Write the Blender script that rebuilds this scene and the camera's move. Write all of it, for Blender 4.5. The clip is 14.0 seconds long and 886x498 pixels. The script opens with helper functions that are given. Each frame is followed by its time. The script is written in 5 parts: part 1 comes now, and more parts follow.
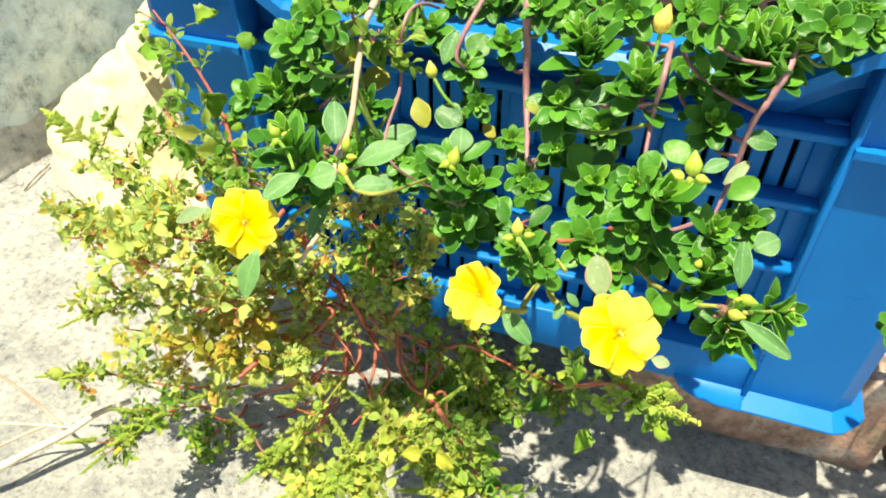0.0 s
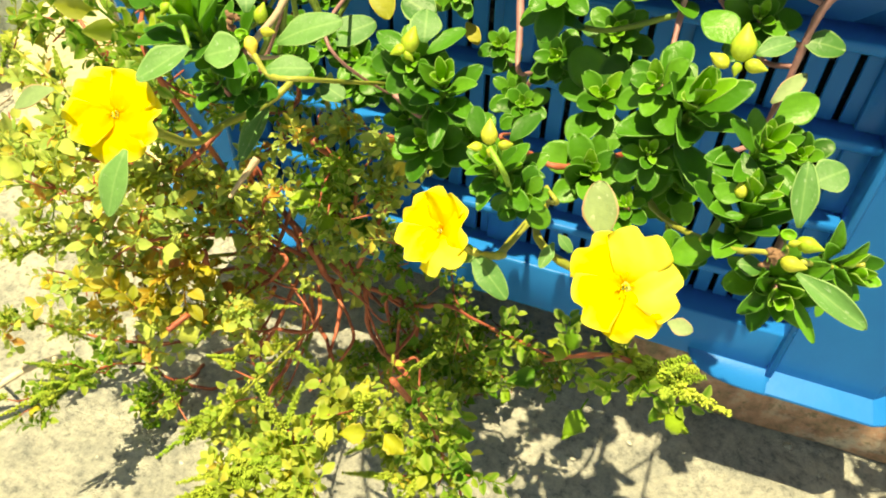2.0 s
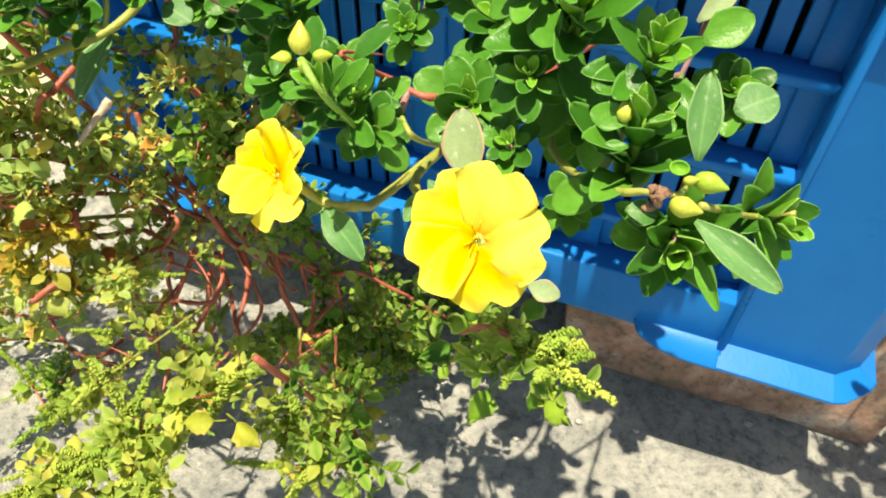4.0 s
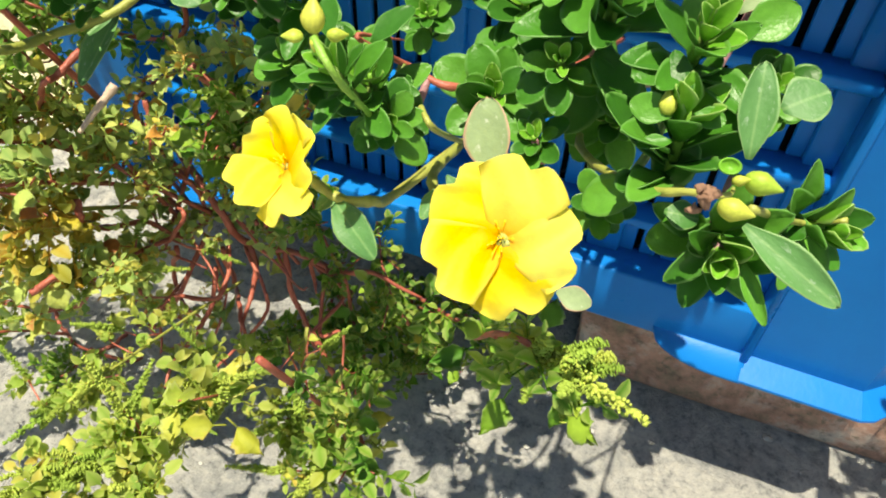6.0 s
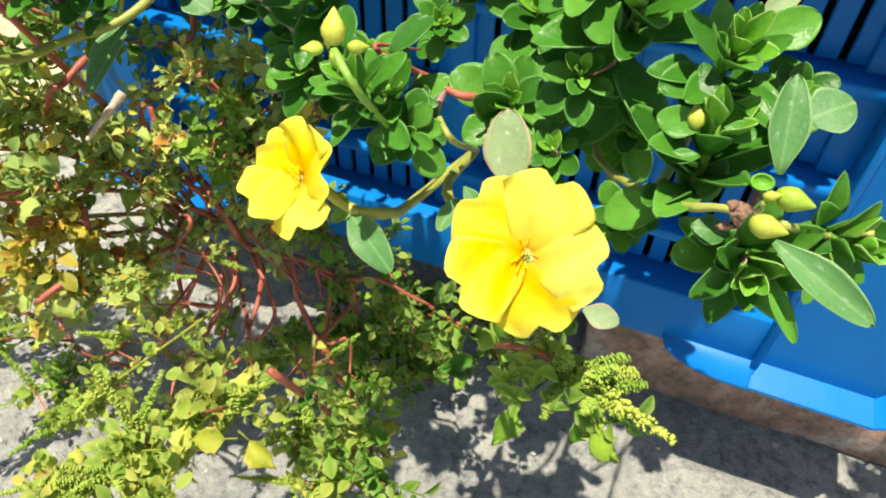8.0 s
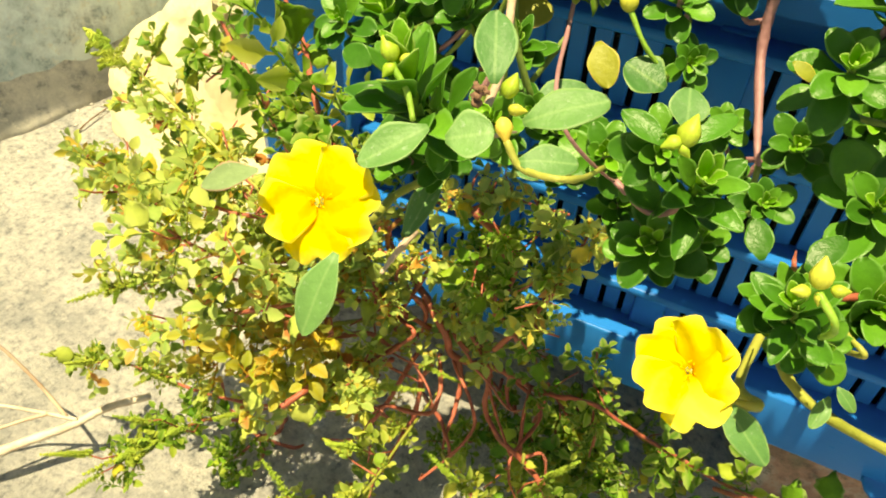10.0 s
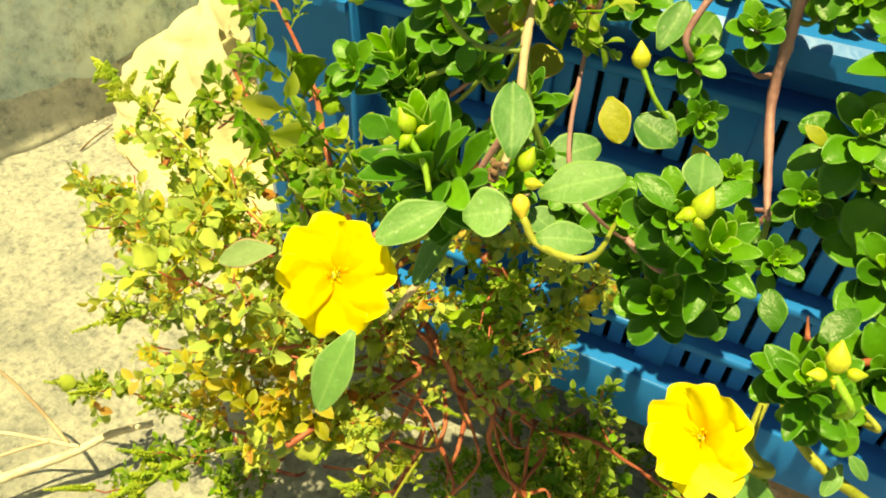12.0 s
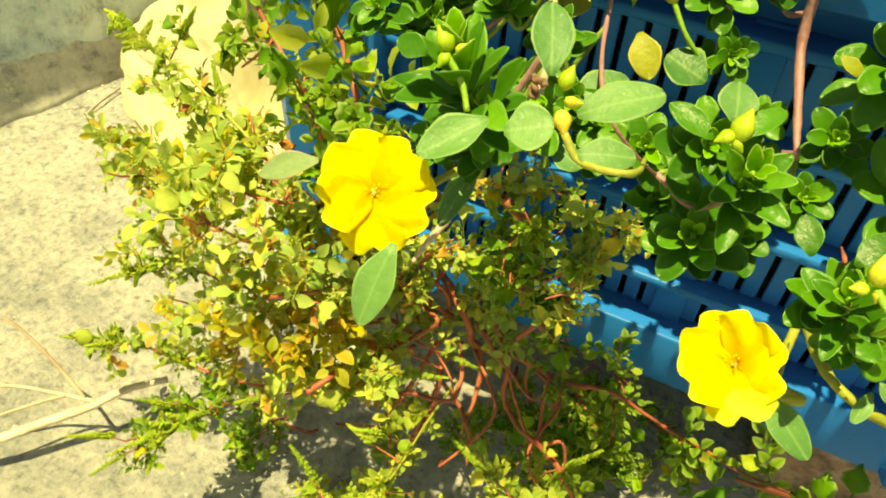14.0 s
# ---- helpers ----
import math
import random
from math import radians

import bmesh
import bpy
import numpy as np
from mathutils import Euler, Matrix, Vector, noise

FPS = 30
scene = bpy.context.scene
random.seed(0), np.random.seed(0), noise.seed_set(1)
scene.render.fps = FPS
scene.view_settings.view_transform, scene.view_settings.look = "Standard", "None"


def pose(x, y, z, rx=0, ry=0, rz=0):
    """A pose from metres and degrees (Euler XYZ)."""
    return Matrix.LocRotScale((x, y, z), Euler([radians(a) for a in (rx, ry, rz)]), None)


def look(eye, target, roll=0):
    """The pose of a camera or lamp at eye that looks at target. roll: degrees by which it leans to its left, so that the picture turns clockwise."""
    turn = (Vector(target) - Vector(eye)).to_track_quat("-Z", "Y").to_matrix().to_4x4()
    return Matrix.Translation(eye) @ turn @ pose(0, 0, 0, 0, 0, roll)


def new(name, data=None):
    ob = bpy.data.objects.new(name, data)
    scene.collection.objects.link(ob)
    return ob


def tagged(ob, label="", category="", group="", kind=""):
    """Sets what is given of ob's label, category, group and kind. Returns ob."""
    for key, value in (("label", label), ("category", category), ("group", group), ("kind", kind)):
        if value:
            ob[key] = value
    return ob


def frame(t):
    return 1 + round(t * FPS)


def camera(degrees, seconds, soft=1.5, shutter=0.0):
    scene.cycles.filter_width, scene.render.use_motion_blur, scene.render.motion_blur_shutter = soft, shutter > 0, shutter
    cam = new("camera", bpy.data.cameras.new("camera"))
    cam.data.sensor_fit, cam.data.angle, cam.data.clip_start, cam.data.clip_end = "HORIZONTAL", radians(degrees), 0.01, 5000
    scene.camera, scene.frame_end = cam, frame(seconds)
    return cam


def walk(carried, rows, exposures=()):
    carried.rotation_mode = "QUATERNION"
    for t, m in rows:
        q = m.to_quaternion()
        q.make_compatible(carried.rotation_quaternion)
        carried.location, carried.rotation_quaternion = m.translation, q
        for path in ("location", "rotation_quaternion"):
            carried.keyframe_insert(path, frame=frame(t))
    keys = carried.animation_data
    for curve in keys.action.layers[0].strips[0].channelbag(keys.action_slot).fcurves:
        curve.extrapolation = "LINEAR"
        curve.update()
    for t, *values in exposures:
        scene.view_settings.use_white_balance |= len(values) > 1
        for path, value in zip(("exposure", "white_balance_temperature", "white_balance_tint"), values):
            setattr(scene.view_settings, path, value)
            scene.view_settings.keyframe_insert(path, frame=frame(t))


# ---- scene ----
cam = camera(64.3, 14.0, 1.9)
PATH = [
    (0, (-0.096, -0.372, 0.545), (-0.6, 1.038, -0.781), -0.4),
    (0.5, (-0.107, -0.364, 0.528), (-0.62, 1.054, -0.786), 0.5),
    (1, (-0.118, -0.359, 0.517), (-0.631, 1.046, -0.81), 1.5),
    (1.5, (-0.12, -0.347, 0.499), (-0.61, 1.051, -0.845), 2.4),
    (2, (-0.093, -0.32, 0.481), (-0.602, 1.023, -0.91), 1.0),
    (2.5, (-0.076, -0.305, 0.466), (-0.561, 1.047, -0.926), 1.5),
    (3, (-0.066, -0.288, 0.453), (-0.533, 1.059, -0.949), 1.6),
    (3.2, (-0.065, -0.287, 0.453), (-0.509, 1.048, -0.969), 1.8),
    (5.3, (-0.061, -0.261, 0.428), (-0.596, 1.008, -1.022), 0.6),
    (5.5, (-0.061, -0.27, 0.432), (-0.564, 1.025, -1.007), 1.5),
    (6, (-0.068, -0.27, 0.435), (-0.567, 1.02, -1.01), 1.9),
    (6.5, (-0.068, -0.268, 0.433), (-0.57, 1.02, -1.012), 1.9),
    (7, (-0.073, -0.27, 0.434), (-0.567, 1.017, -1.014), 2.4),
    (7.5, (-0.075, -0.27, 0.437), (-0.571, 1.018, -1.011), 2.4),
    (8, (-0.074, -0.268, 0.435), (-0.571, 1.024, -1.008), 1.9),
    (8.5, (-0.079, -0.27, 0.439), (-0.596, 1.01, -1.008), 1.4),
    (9, (-0.11, -0.286, 0.453), (-0.714, 1.021, -0.935), 1.2),
    (9.2, (-0.128, -0.295, 0.459), (-0.758, 1.02, -0.909), 2.0),
    (11.3, (-0.177, -0.285, 0.472), (-0.82, 1.078, -0.843), 3.8),
    (11.5, (-0.176, -0.288, 0.477), (-0.82, 1.084, -0.828), 4.0),
    (12, (-0.174, -0.285, 0.477), (-0.823, 1.066, -0.847), 3.4),
    (12.5, (-0.178, -0.289, 0.475), (-0.821, 1.051, -0.863), 3.5),
    (13, (-0.189, -0.309, 0.464), (-0.8, 1.038, -0.882), 5.6),
    (13.5, (-0.184, -0.307, 0.46), (-0.797, 1.021, -0.904), 5.0),
    (14, (-0.177, -0.297, 0.466), (-0.808, 1.016, -0.904), 3.7),
]
EXPOSURES = [(0.0, 1.19, 7900, 0), (0.5, 1.16, 9700, -5), (1.0, 1.10, 11900, -8), (1.5, 1.12, 13000, -11), (2.0, 1.14, 13000, -9), (2.5, 1.08, 10200, -4), (3.0, 1.06, 8700, -1), (5.5, 0.93, 8000, 3), (6.5, 0.88, 7400, 4), (8.5, 0.94, 7300, 4), (9.2, 1.06, 7400, 4), (11.3, 0.96, 22500, -17), (14.0, 0.96, 24000, -17)]
walk(cam, [(t, look(eye, target, roll)) for t, eye, target, roll in PATH], EXPOSURES)

# ---- sky and sun ----
TO_SUN = Vector((-0.06, -0.17, 0.98)).normalized()
world = bpy.data.worlds.new("sky")
scene.world = world
world.use_nodes = True
sky = world.node_tree.nodes.new("ShaderNodeTexSky")
sky.sky_type = "NISHITA"
sky.sun_disc = False
sky.sun_elevation = math.asin(TO_SUN.z)
sky.sun_rotation = math.atan2(TO_SUN.x, TO_SUN.y)
background = world.node_tree.nodes["Background"]
background.inputs["Strength"].default_value = 0.072
world.node_tree.links.new(sky.outputs["Color"], background.inputs["Color"])
sun = new("sun", bpy.data.lights.new("sun", "SUN"))
sun.data.energy = 4.6
sun.data.angle = radians(0.6)
sun.data.color = (1.0, 0.955, 0.88)
sun.matrix_world = look(TO_SUN * 8, (0, 0, 0))


# ---- materials ----
def material(name, rough=0.6, metal=0.0, spec=0.5):
    m = bpy.data.materials.new(name)
    m.use_nodes = True
    t = m.node_tree
    b = t.nodes["Principled BSDF"]
    b.inputs["Roughness"].default_value = rough
    b.inputs["Metallic"].default_value = metal
    b.inputs["Specular IOR Level"].default_value = spec
    return m, t, b


def node(t, kind, **inputs):
    n = t.nodes.new(kind)
    for key, value in inputs.items():
        n.inputs[key.replace("_", " ")].default_value = value
    return n


def ramp(t, source, stops):
    n = t.nodes.new("ShaderNodeValToRGB")
    while len(n.color_ramp.elements) < len(stops):
        n.color_ramp.elements.new(0.5)
    for e, (at, c) in zip(n.color_ramp.elements, stops):
        e.position, e.color = at, (*c, 1)
    t.links.new(source, n.inputs["Fac"])
    return n.outputs["Color"]


def noisy(t, scale, detail=6.0, rough=0.6, space="Object"):
    c = t.nodes.new("ShaderNodeTexCoord")
    n = node(t, "ShaderNodeTexNoise", Scale=scale, Detail=detail, Roughness=rough)
    t.links.new(c.outputs[space], n.inputs["Vector"])
    return n.outputs["Fac"]


def mix(t, kind, fac, a, b):
    n = t.nodes.new("ShaderNodeMix")
    n.data_type, n.blend_type = "RGBA", kind
    for socket, value in ((n.inputs["Factor"], fac), (n.inputs["A"], a), (n.inputs["B"], b)):
        if isinstance(value, bpy.types.NodeSocket):
            t.links.new(value, socket)
        elif isinstance(value, tuple):
            socket.default_value = (*value, 1)
        else:
            socket.default_value = value
    return n.outputs["Result"]


def bump(t, b, height, strength, distance):
    n = node(t, "ShaderNodeBump", Strength=strength, Distance=distance)
    t.links.new(height, n.inputs["Height"])
    t.links.new(n.outputs["Normal"], b.inputs["Normal"])


def leaf_material(name, stops, rough, rim, glow, coat=0.0, spots=None, joined=False, rib=False, eye=None):
    """A leaf: its colour differs from leaf to leaf; pale margin, fine mottling, light through the blade."""
    m, t, b = material(name, rough, 0.0, 0.32)
    info = t.nodes.new("ShaderNodeNewGeometry" if joined else "ShaderNodeObjectInfo")
    base = ramp(t, info.outputs["Random Per Island" if joined else "Random"], stops)
    base = mix(t, "MULTIPLY", 0.55, base, ramp(t, noisy(t, 3.0, 5.0), [(0.3, (0.62, 0.66, 0.6)), (0.7, (1.15, 1.12, 1.05))]))
    if spots:
        base = mix(t, "MIX", ramp(t, noisy(t, 7.0, 8.0, 0.75), [(0.58, (0, 0, 0)), (0.68, (0.6, 0.6, 0.6))]), base, spots)
    edge = node(t, "ShaderNodeAttribute")
    edge.attribute_name = "margin"
    base = mix(t, "MIX", edge.outputs["Fac"], base, rim)
    if rib:
        c = t.nodes.new("ShaderNodeTexCoord")
        xyz = t.nodes.new("ShaderNodeSeparateXYZ")
        t.links.new(c.outputs["Object"], xyz.inputs[0])
        off = node(t, "ShaderNodeMath")
        off.operation = "ABSOLUTE"
        t.links.new(xyz.outputs["X"], off.inputs[0])
        base = mix(t, "MIX", ramp(t, off.outputs[0], [(0.006, (0.4, 0.4, 0.4)), (0.03, (0, 0, 0))]), base, rim)
    if eye:
        c = t.nodes.new("ShaderNodeTexCoord")
        xyz = t.nodes.new("ShaderNodeSeparateXYZ")
        t.links.new(c.outputs["Object"], xyz.inputs[0])
        base = mix(t, "MIX", ramp(t, xyz.outputs["Y"], [(0.12, (0.7, 0.7, 0.7)), (0.5, (0, 0, 0))]), base, eye)
    t.links.new(base, b.inputs["Base Color"])
    b.inputs["Coat Weight"].default_value = coat
    b.inputs["Coat Roughness"].default_value = 0.3
    bump(t, b, noisy(t, 6.0, 3.0), 0.08, 0.02)
    through_blade = t.nodes.new("ShaderNodeBsdfTranslucent")
    t.links.new(base, through_blade.inputs["Color"])
    add = node(t, "ShaderNodeMixShader", Fac=glow)
    t.links.new(b.outputs[0], add.inputs[1])
    t.links.new(through_blade.outputs[0], add.inputs[2])
    t.links.new(add.outputs[0], t.nodes["Material Output"].inputs["Surface"])
    return m


LEAF = leaf_material("purslane_leaf", [(0.0, (0.042, 0.175, 0.022)), (0.5, (0.080, 0.29, 0.032)), (1.0, (0.155, 0.42, 0.055))], 0.36, (0.15, 0.37, 0.08), 0.4, 0.0)
LEAF_YOUNG = leaf_material("young_purslane_leaf", [(0.0, (0.12, 0.38, 0.03)), (1.0, (0.22, 0.52, 0.05))], 0.45, (0.36, 0.56, 0.16), 0.3)
# darker copy of LEAF with a midrib; the shade is put into its green
LEAF_DARK = leaf_material("shaded_purslane_leaf", [(0.0, (0.05, 0.18, 0.045)), (1.0, (0.10, 0.27, 0.05))], 0.42, (0.24, 0.4, 0.14), 0.25, rib=True)
LEAF_GREY = leaf_material("dusty_leaf", [(0.0, (0.085, 0.235, 0.075)), (1.0, (0.15, 0.325, 0.105))], 0.5, (0.24, 0.40, 0.16), 0.22, 0.0, (0.34, 0.45, 0.33), rib=True)
LEAF_BLUSH = leaf_material("blushing_leaf", [(0.0, (0.22, 0.34, 0.16)), (1.0, (0.32, 0.40, 0.22))], 0.6, (0.48, 0.28, 0.2), 0.2, 0.0, (0.56, 0.60, 0.48))
LEAF_YELLOW = leaf_material("yellowed_leaf", [(0.0, (0.25, 0.30, 0.04)), (1.0, (0.38, 0.36, 0.05))], 0.5, (0.5, 0.42, 0.1), 0.25)
MIX_TONES = [(0.0, (0.28, 0.46, 0.13)), (0.4, (0.48, 0.62, 0.18)), (0.74, (0.66, 0.72, 0.20)), (0.86, (0.82, 0.66, 0.12)), (0.94, (0.80, 0.40, 0.12)), (1.0, (0.52, 0.17, 0.08))]
GREEN_TONES = [(0.0, (0.07, 0.22, 0.02)), (0.6, (0.18, 0.38, 0.035)), (0.9, (0.36, 0.48, 0.06)), (1.0, (0.58, 0.5, 0.08))]
GOLD_TONES = [(0.0, (0.36, 0.42, 0.05)), (0.5, (0.56, 0.47, 0.06)), (1.0, (0.66, 0.33, 0.05))]
MIX = leaf_material("weed_leaf", MIX_TONES, 0.6, (0.54, 0.60, 0.24), 0.5)
GREEN = leaf_material("green_weed_leaf", GREEN_TONES, 0.6, (0.30, 0.40, 0.14), 0.35)
LIME_TONES = [(0.0, (0.24, 0.42, 0.06)), (0.55, (0.46, 0.56, 0.10)), (0.9, (0.62, 0.60, 0.12)), (1.0, (0.66, 0.42, 0.08))]
LIME = leaf_material("lime_weed_leaf", LIME_TONES, 0.6, (0.5, 0.56, 0.2), 0.45)
GOLD = leaf_material("golden_weed_leaf", GOLD_TONES, 0.6, (0.5, 0.42, 0.1), 0.35, 0.0, (0.5, 0.3, 0.1))
FINE = {m.name: leaf_material("fine_" + m.name, tones, 0.65, (0.54, 0.58, 0.20), 0.5, joined=True) for m, tones in ((MIX, MIX_TONES), (GREEN, GREEN_TONES), (GOLD, GOLD_TONES), (LIME, LIME_TONES))}
# the paler rim colour paints sun glare onto the outer petals
PETAL = leaf_material("yellow_petal", [(0.0, (0.97, 0.78, 0.001)), (0.7, (0.98, 0.87, 0.002)), (1.0, (0.98, 0.92, 0.22))], 0.55, (0.98, 0.91, 0.2), 0.6, eye=(0.95, 0.56, 0.002))
PETAL.node_tree.nodes["Principled BSDF"].inputs["Specular IOR Level"].default_value = 0.3
BUD = leaf_material("green_bud", [(0.0, (0.32, 0.50, 0.06)), (1.0, (0.58, 0.58, 0.10))], 0.45, (0.5, 0.5, 0.15), 0.15)
BUD_OPEN = leaf_material("opening_bud", [(0.0, (0.86, 0.66, 0.12)), (1.0, (0.92, 0.74, 0.2))], 0.5, (0.9, 0.7, 0.3), 0.2)


def stem_material(name, low, high, rough=0.5):
    m, t, b = material(name, rough)
    base = ramp(t, noisy(t, 55.0, 6.0), [(0.25, low), (0.75, high)])
    t.links.new(base, b.inputs["Base Color"])
    bump(t, b, noisy(t, 320.0, 4.0), 0.4, 0.002)
    return m


PINK_STEM = stem_material("pink_stem", (0.22, 0.095, 0.10), (0.43, 0.235, 0.245))
RED_STEM = stem_material("red_stem", (0.24, 0.048, 0.03), (0.48, 0.14, 0.09))
GREEN_STEM = stem_material("green_stem", (0.24, 0.28, 0.05), (0.38, 0.38, 0.09))
SHOOT_STEM = stem_material("shoot_stem", (0.10, 0.19, 0.035), (0.20, 0.28, 0.06))
YOUNG_STEM = stem_material("young_stem", (0.13, 0.31, 0.035), (0.24, 0.42, 0.06))
PALE_STEM = stem_material("pale_stem", (0.36, 0.24, 0.17), (0.58, 0.45, 0.34))
PALE_TWIG = stem_material("bleached_twig", (0.42, 0.30, 0.20), (0.78, 0.68, 0.56), 0.8)
BROWN_DRY = stem_material("dry_brown", (0.08, 0.05, 0.03), (0.24, 0.15, 0.09), 0.85)
WITHERED = stem_material("withered_petal", (0.10, 0.05, 0.03), (0.32, 0.18, 0.115), 0.8)
STAMEN = stem_material("stamen", (0.95, 0.60, 0.01), (0.97, 0.70, 0.02))

BLUE, t, b = material("blue_plastic", 0.33, 0.0, 0.14)
t.links.new(mix(t, "MULTIPLY", 0.5, (0.0, 0.155, 0.50), ramp(t, noisy(t, 16.0, 7.0), [(0.3, (0.72, 0.78, 0.85)), (0.75, (1.15, 1.12, 1.08))])), b.inputs["Base Color"])
t.links.new(ramp(t, noisy(t, 40.0, 6.0), [(0.3, (0.26, 0.26, 0.26)), (0.8, (0.42, 0.42, 0.42))]), b.inputs["Roughness"])
bump(t, b, noisy(t, 420.0, 3.0), 0.08, 0.001)


def cement(name, dark, mid, light, fine, strength, distance, pit=None, broad=5.5):
    m, t, b = material(name, 0.93, 0.0, 0.25)
    big = ramp(t, noisy(t, broad, 8.0, 0.65), [(0.36, dark), (0.5, mid), (0.64, light)])
    grain = ramp(t, noisy(t, fine, 10.0, 0.72), [(0.36, (0.40, 0.42, 0.45)), (0.46, (0.90, 0.90, 0.91)), (0.58, (1.18, 1.17, 1.14))])
    base = mix(t, "MULTIPLY", 0.85, big, grain)
    if pit:
        base = mix(t, "MIX", ramp(t, noisy(t, 75.0, 6.0, 0.8), [(0.55, (0, 0, 0)), (0.62, (0.8, 0.8, 0.8))]), base, pit)
    t.links.new(base, b.inputs["Base Color"])
    bump(t, b, noisy(t, fine * 0.8, 10.0, 0.75), strength, distance)
    return m


CONCRETE = cement("worn_concrete", (0.44, 0.45, 0.45), (0.61, 0.605, 0.58), (0.73, 0.715, 0.675), 120.0, 1.0, 0.014, (0.73, 0.71, 0.66), 18.0)
PLASTER = cement("cement_plaster", (0.36, 0.46, 0.50), (0.52, 0.62, 0.665), (0.62, 0.69, 0.71), 34.0, 0.5, 0.006, (0.56, 0.58, 0.55), 11.0)
SKIRT = cement("rough_cement_foot", (0.33, 0.335, 0.32), (0.46, 0.45, 0.41), (0.56, 0.54, 0.49), 45.0, 0.9, 0.006, (0.66, 0.63, 0.55), 14.0)
BRICK = cement("old_brick", (0.28, 0.23, 0.17), (0.52, 0.31, 0.24), (0.60, 0.53, 0.47), 60.0, 1.0, 0.006, (0.20, 0.18, 0.13), 26.0)
SOIL = cement("potting_soil", (0.018, 0.013, 0.01), (0.04, 0.028, 0.02), (0.07, 0.052, 0.038), 90.0, 1.0, 0.01, (0.22, 0.2, 0.17))
PEBBLE = cement("pebble", (0.3, 0.29, 0.27), (0.48, 0.46, 0.42), (0.68, 0.66, 0.62), 120.0, 0.4, 0.002)

SACK, t, b = material("woven_sack", 0.75, 0.0, 0.3)
c = t.nodes.new("ShaderNodeTexCoord")
weave = node(t, "ShaderNodeTexWave", Scale=330.0, Distortion=1.2)
weave.bands_direction = "DIAGONAL"
t.links.new(c.outputs["Object"], weave.inputs["Vector"])
base = ramp(t, noisy(t, 9.0, 8.0), [(0.3, (0.66, 0.58, 0.34)), (0.55, (0.76, 0.70, 0.48)), (0.8, (0.82, 0.78, 0.60))])
base = mix(t, "MIX", ramp(t, noisy(t, 4.0, 9.0, 0.7), [(0.60, (0, 0, 0)), (0.75, (0.5, 0.5, 0.5))]), base, (0.40, 0.30, 0.17))
t.links.new(base, b.inputs["Base Color"])
crumple = noisy(t, 24.0, 7.0, 0.62)
both = node(t, "ShaderNodeMath")
both.operation = "MULTIPLY_ADD"
both.inputs[1].default_value = 14.0
t.links.new(crumple, both.inputs[0])
t.links.new(weave.outputs["Fac"], both.inputs[2])
bump(t, b, both.outputs[0], 0.6, 0.0018)


# ---- mesh helpers ----
def mesh_of(bm, name, mat, smooth=True):
    me = bpy.data.meshes.new(name)
    bm.to_mesh(me)
    bm.free()
    me.materials.append(mat)
    if smooth:
        me.polygons.foreach_set("use_smooth", [True] * len(me.polygons))
    return me


def attach(ob, parent):
    """Makes ob a part of parent, without moving it."""
    ob.parent = parent
    if parent.type == "EMPTY":
        ob.matrix_parent_inverse = Matrix.Translation(-parent.location)


def thing(name, base, label, category, group="", kind=""):
    ob = new(name)
    ob.empty_display_size = 0.02
    ob.location = base
    return tagged(ob, label, category, group, kind)


def part(name, bm, mat, parent, label="", smooth=True):
    ob = new(name, mesh_of(bm, name, mat, smooth))
    attach(ob, parent)
    return tagged(ob, label)


def piece(name, me, parent, m):
    ob = new(name, me)
    attach(ob, parent)
    ob.matrix_basis = m
    return ob


def block(x0, x1, y0, y1, z0, z1, bev=0.002, seg=2):
    bm = bmesh.new()
    bmesh.ops.create_cube(bm, size=1, matrix=Matrix.LocRotScale(((x0 + x1) / 2, (y0 + y1) / 2, (z0 + z1) / 2), None, (x1 - x0, y1 - y0, z1 - z0)))
    if bev:
        bmesh.ops.bevel(bm, geom=bm.edges[:], offset=bev, segments=seg, affect="EDGES", profile=0.5)
    return bm


def spline(points, steps=7):
    """Points along a smooth line through the given ones."""
    p = [Vector(q) for q in points]
    p = [p[0] * 2 - p[1]] + p + [p[-1] * 2 - p[-2]]
    out = []
    for i in range(1, len(p) - 2):
        a, b, c, d = p[i - 1:i + 3]
        for k in range(steps):
            s = k / steps
            out.append(0.5 * (2 * b + (c - a) * s + (2 * a - 5 * b + 4 * c - d) * s * s + (3 * b - a - 3 * c + d) * s ** 3))
    return out + [p[-2]]


def tube(bm, line, r0, r1, sides=7, knots=0.0, bow=1.0):
    """A round, tapering stem along the line, with thicker nodes."""
    rings = []
    side = Vector((0.31, 0.52, 0.8))
    for i, q in enumerate(line):
        way = (line[min(i + 1, len(line) - 1)] - line[max(i - 1, 0)]).normalized()
        u = (side - way * side.dot(way)).normalized()
        v = way.cross(u)
        side = u
        s = i / max(1, len(line) - 1)
        r = (r0 + (r1 - r0) * s ** bow) * (1 + (knots if i % 5 == 2 else 0) + 0.06 * math.sin(i * 2.3))
        rings.append([bm.verts.new(q + (u * math.cos(2 * math.pi * k / sides) + v * math.sin(2 * math.pi * k / sides)) * r) for k in range(sides)])
    for a, b in zip(rings, rings[1:]):
        for k in range(sides):
            bm.faces.new((a[k], a[(k + 1) % sides], b[(k + 1) % sides], b[k]))
    bm.faces.new(rings[0][::-1])
    bm.faces.new(rings[-1])
    return bm


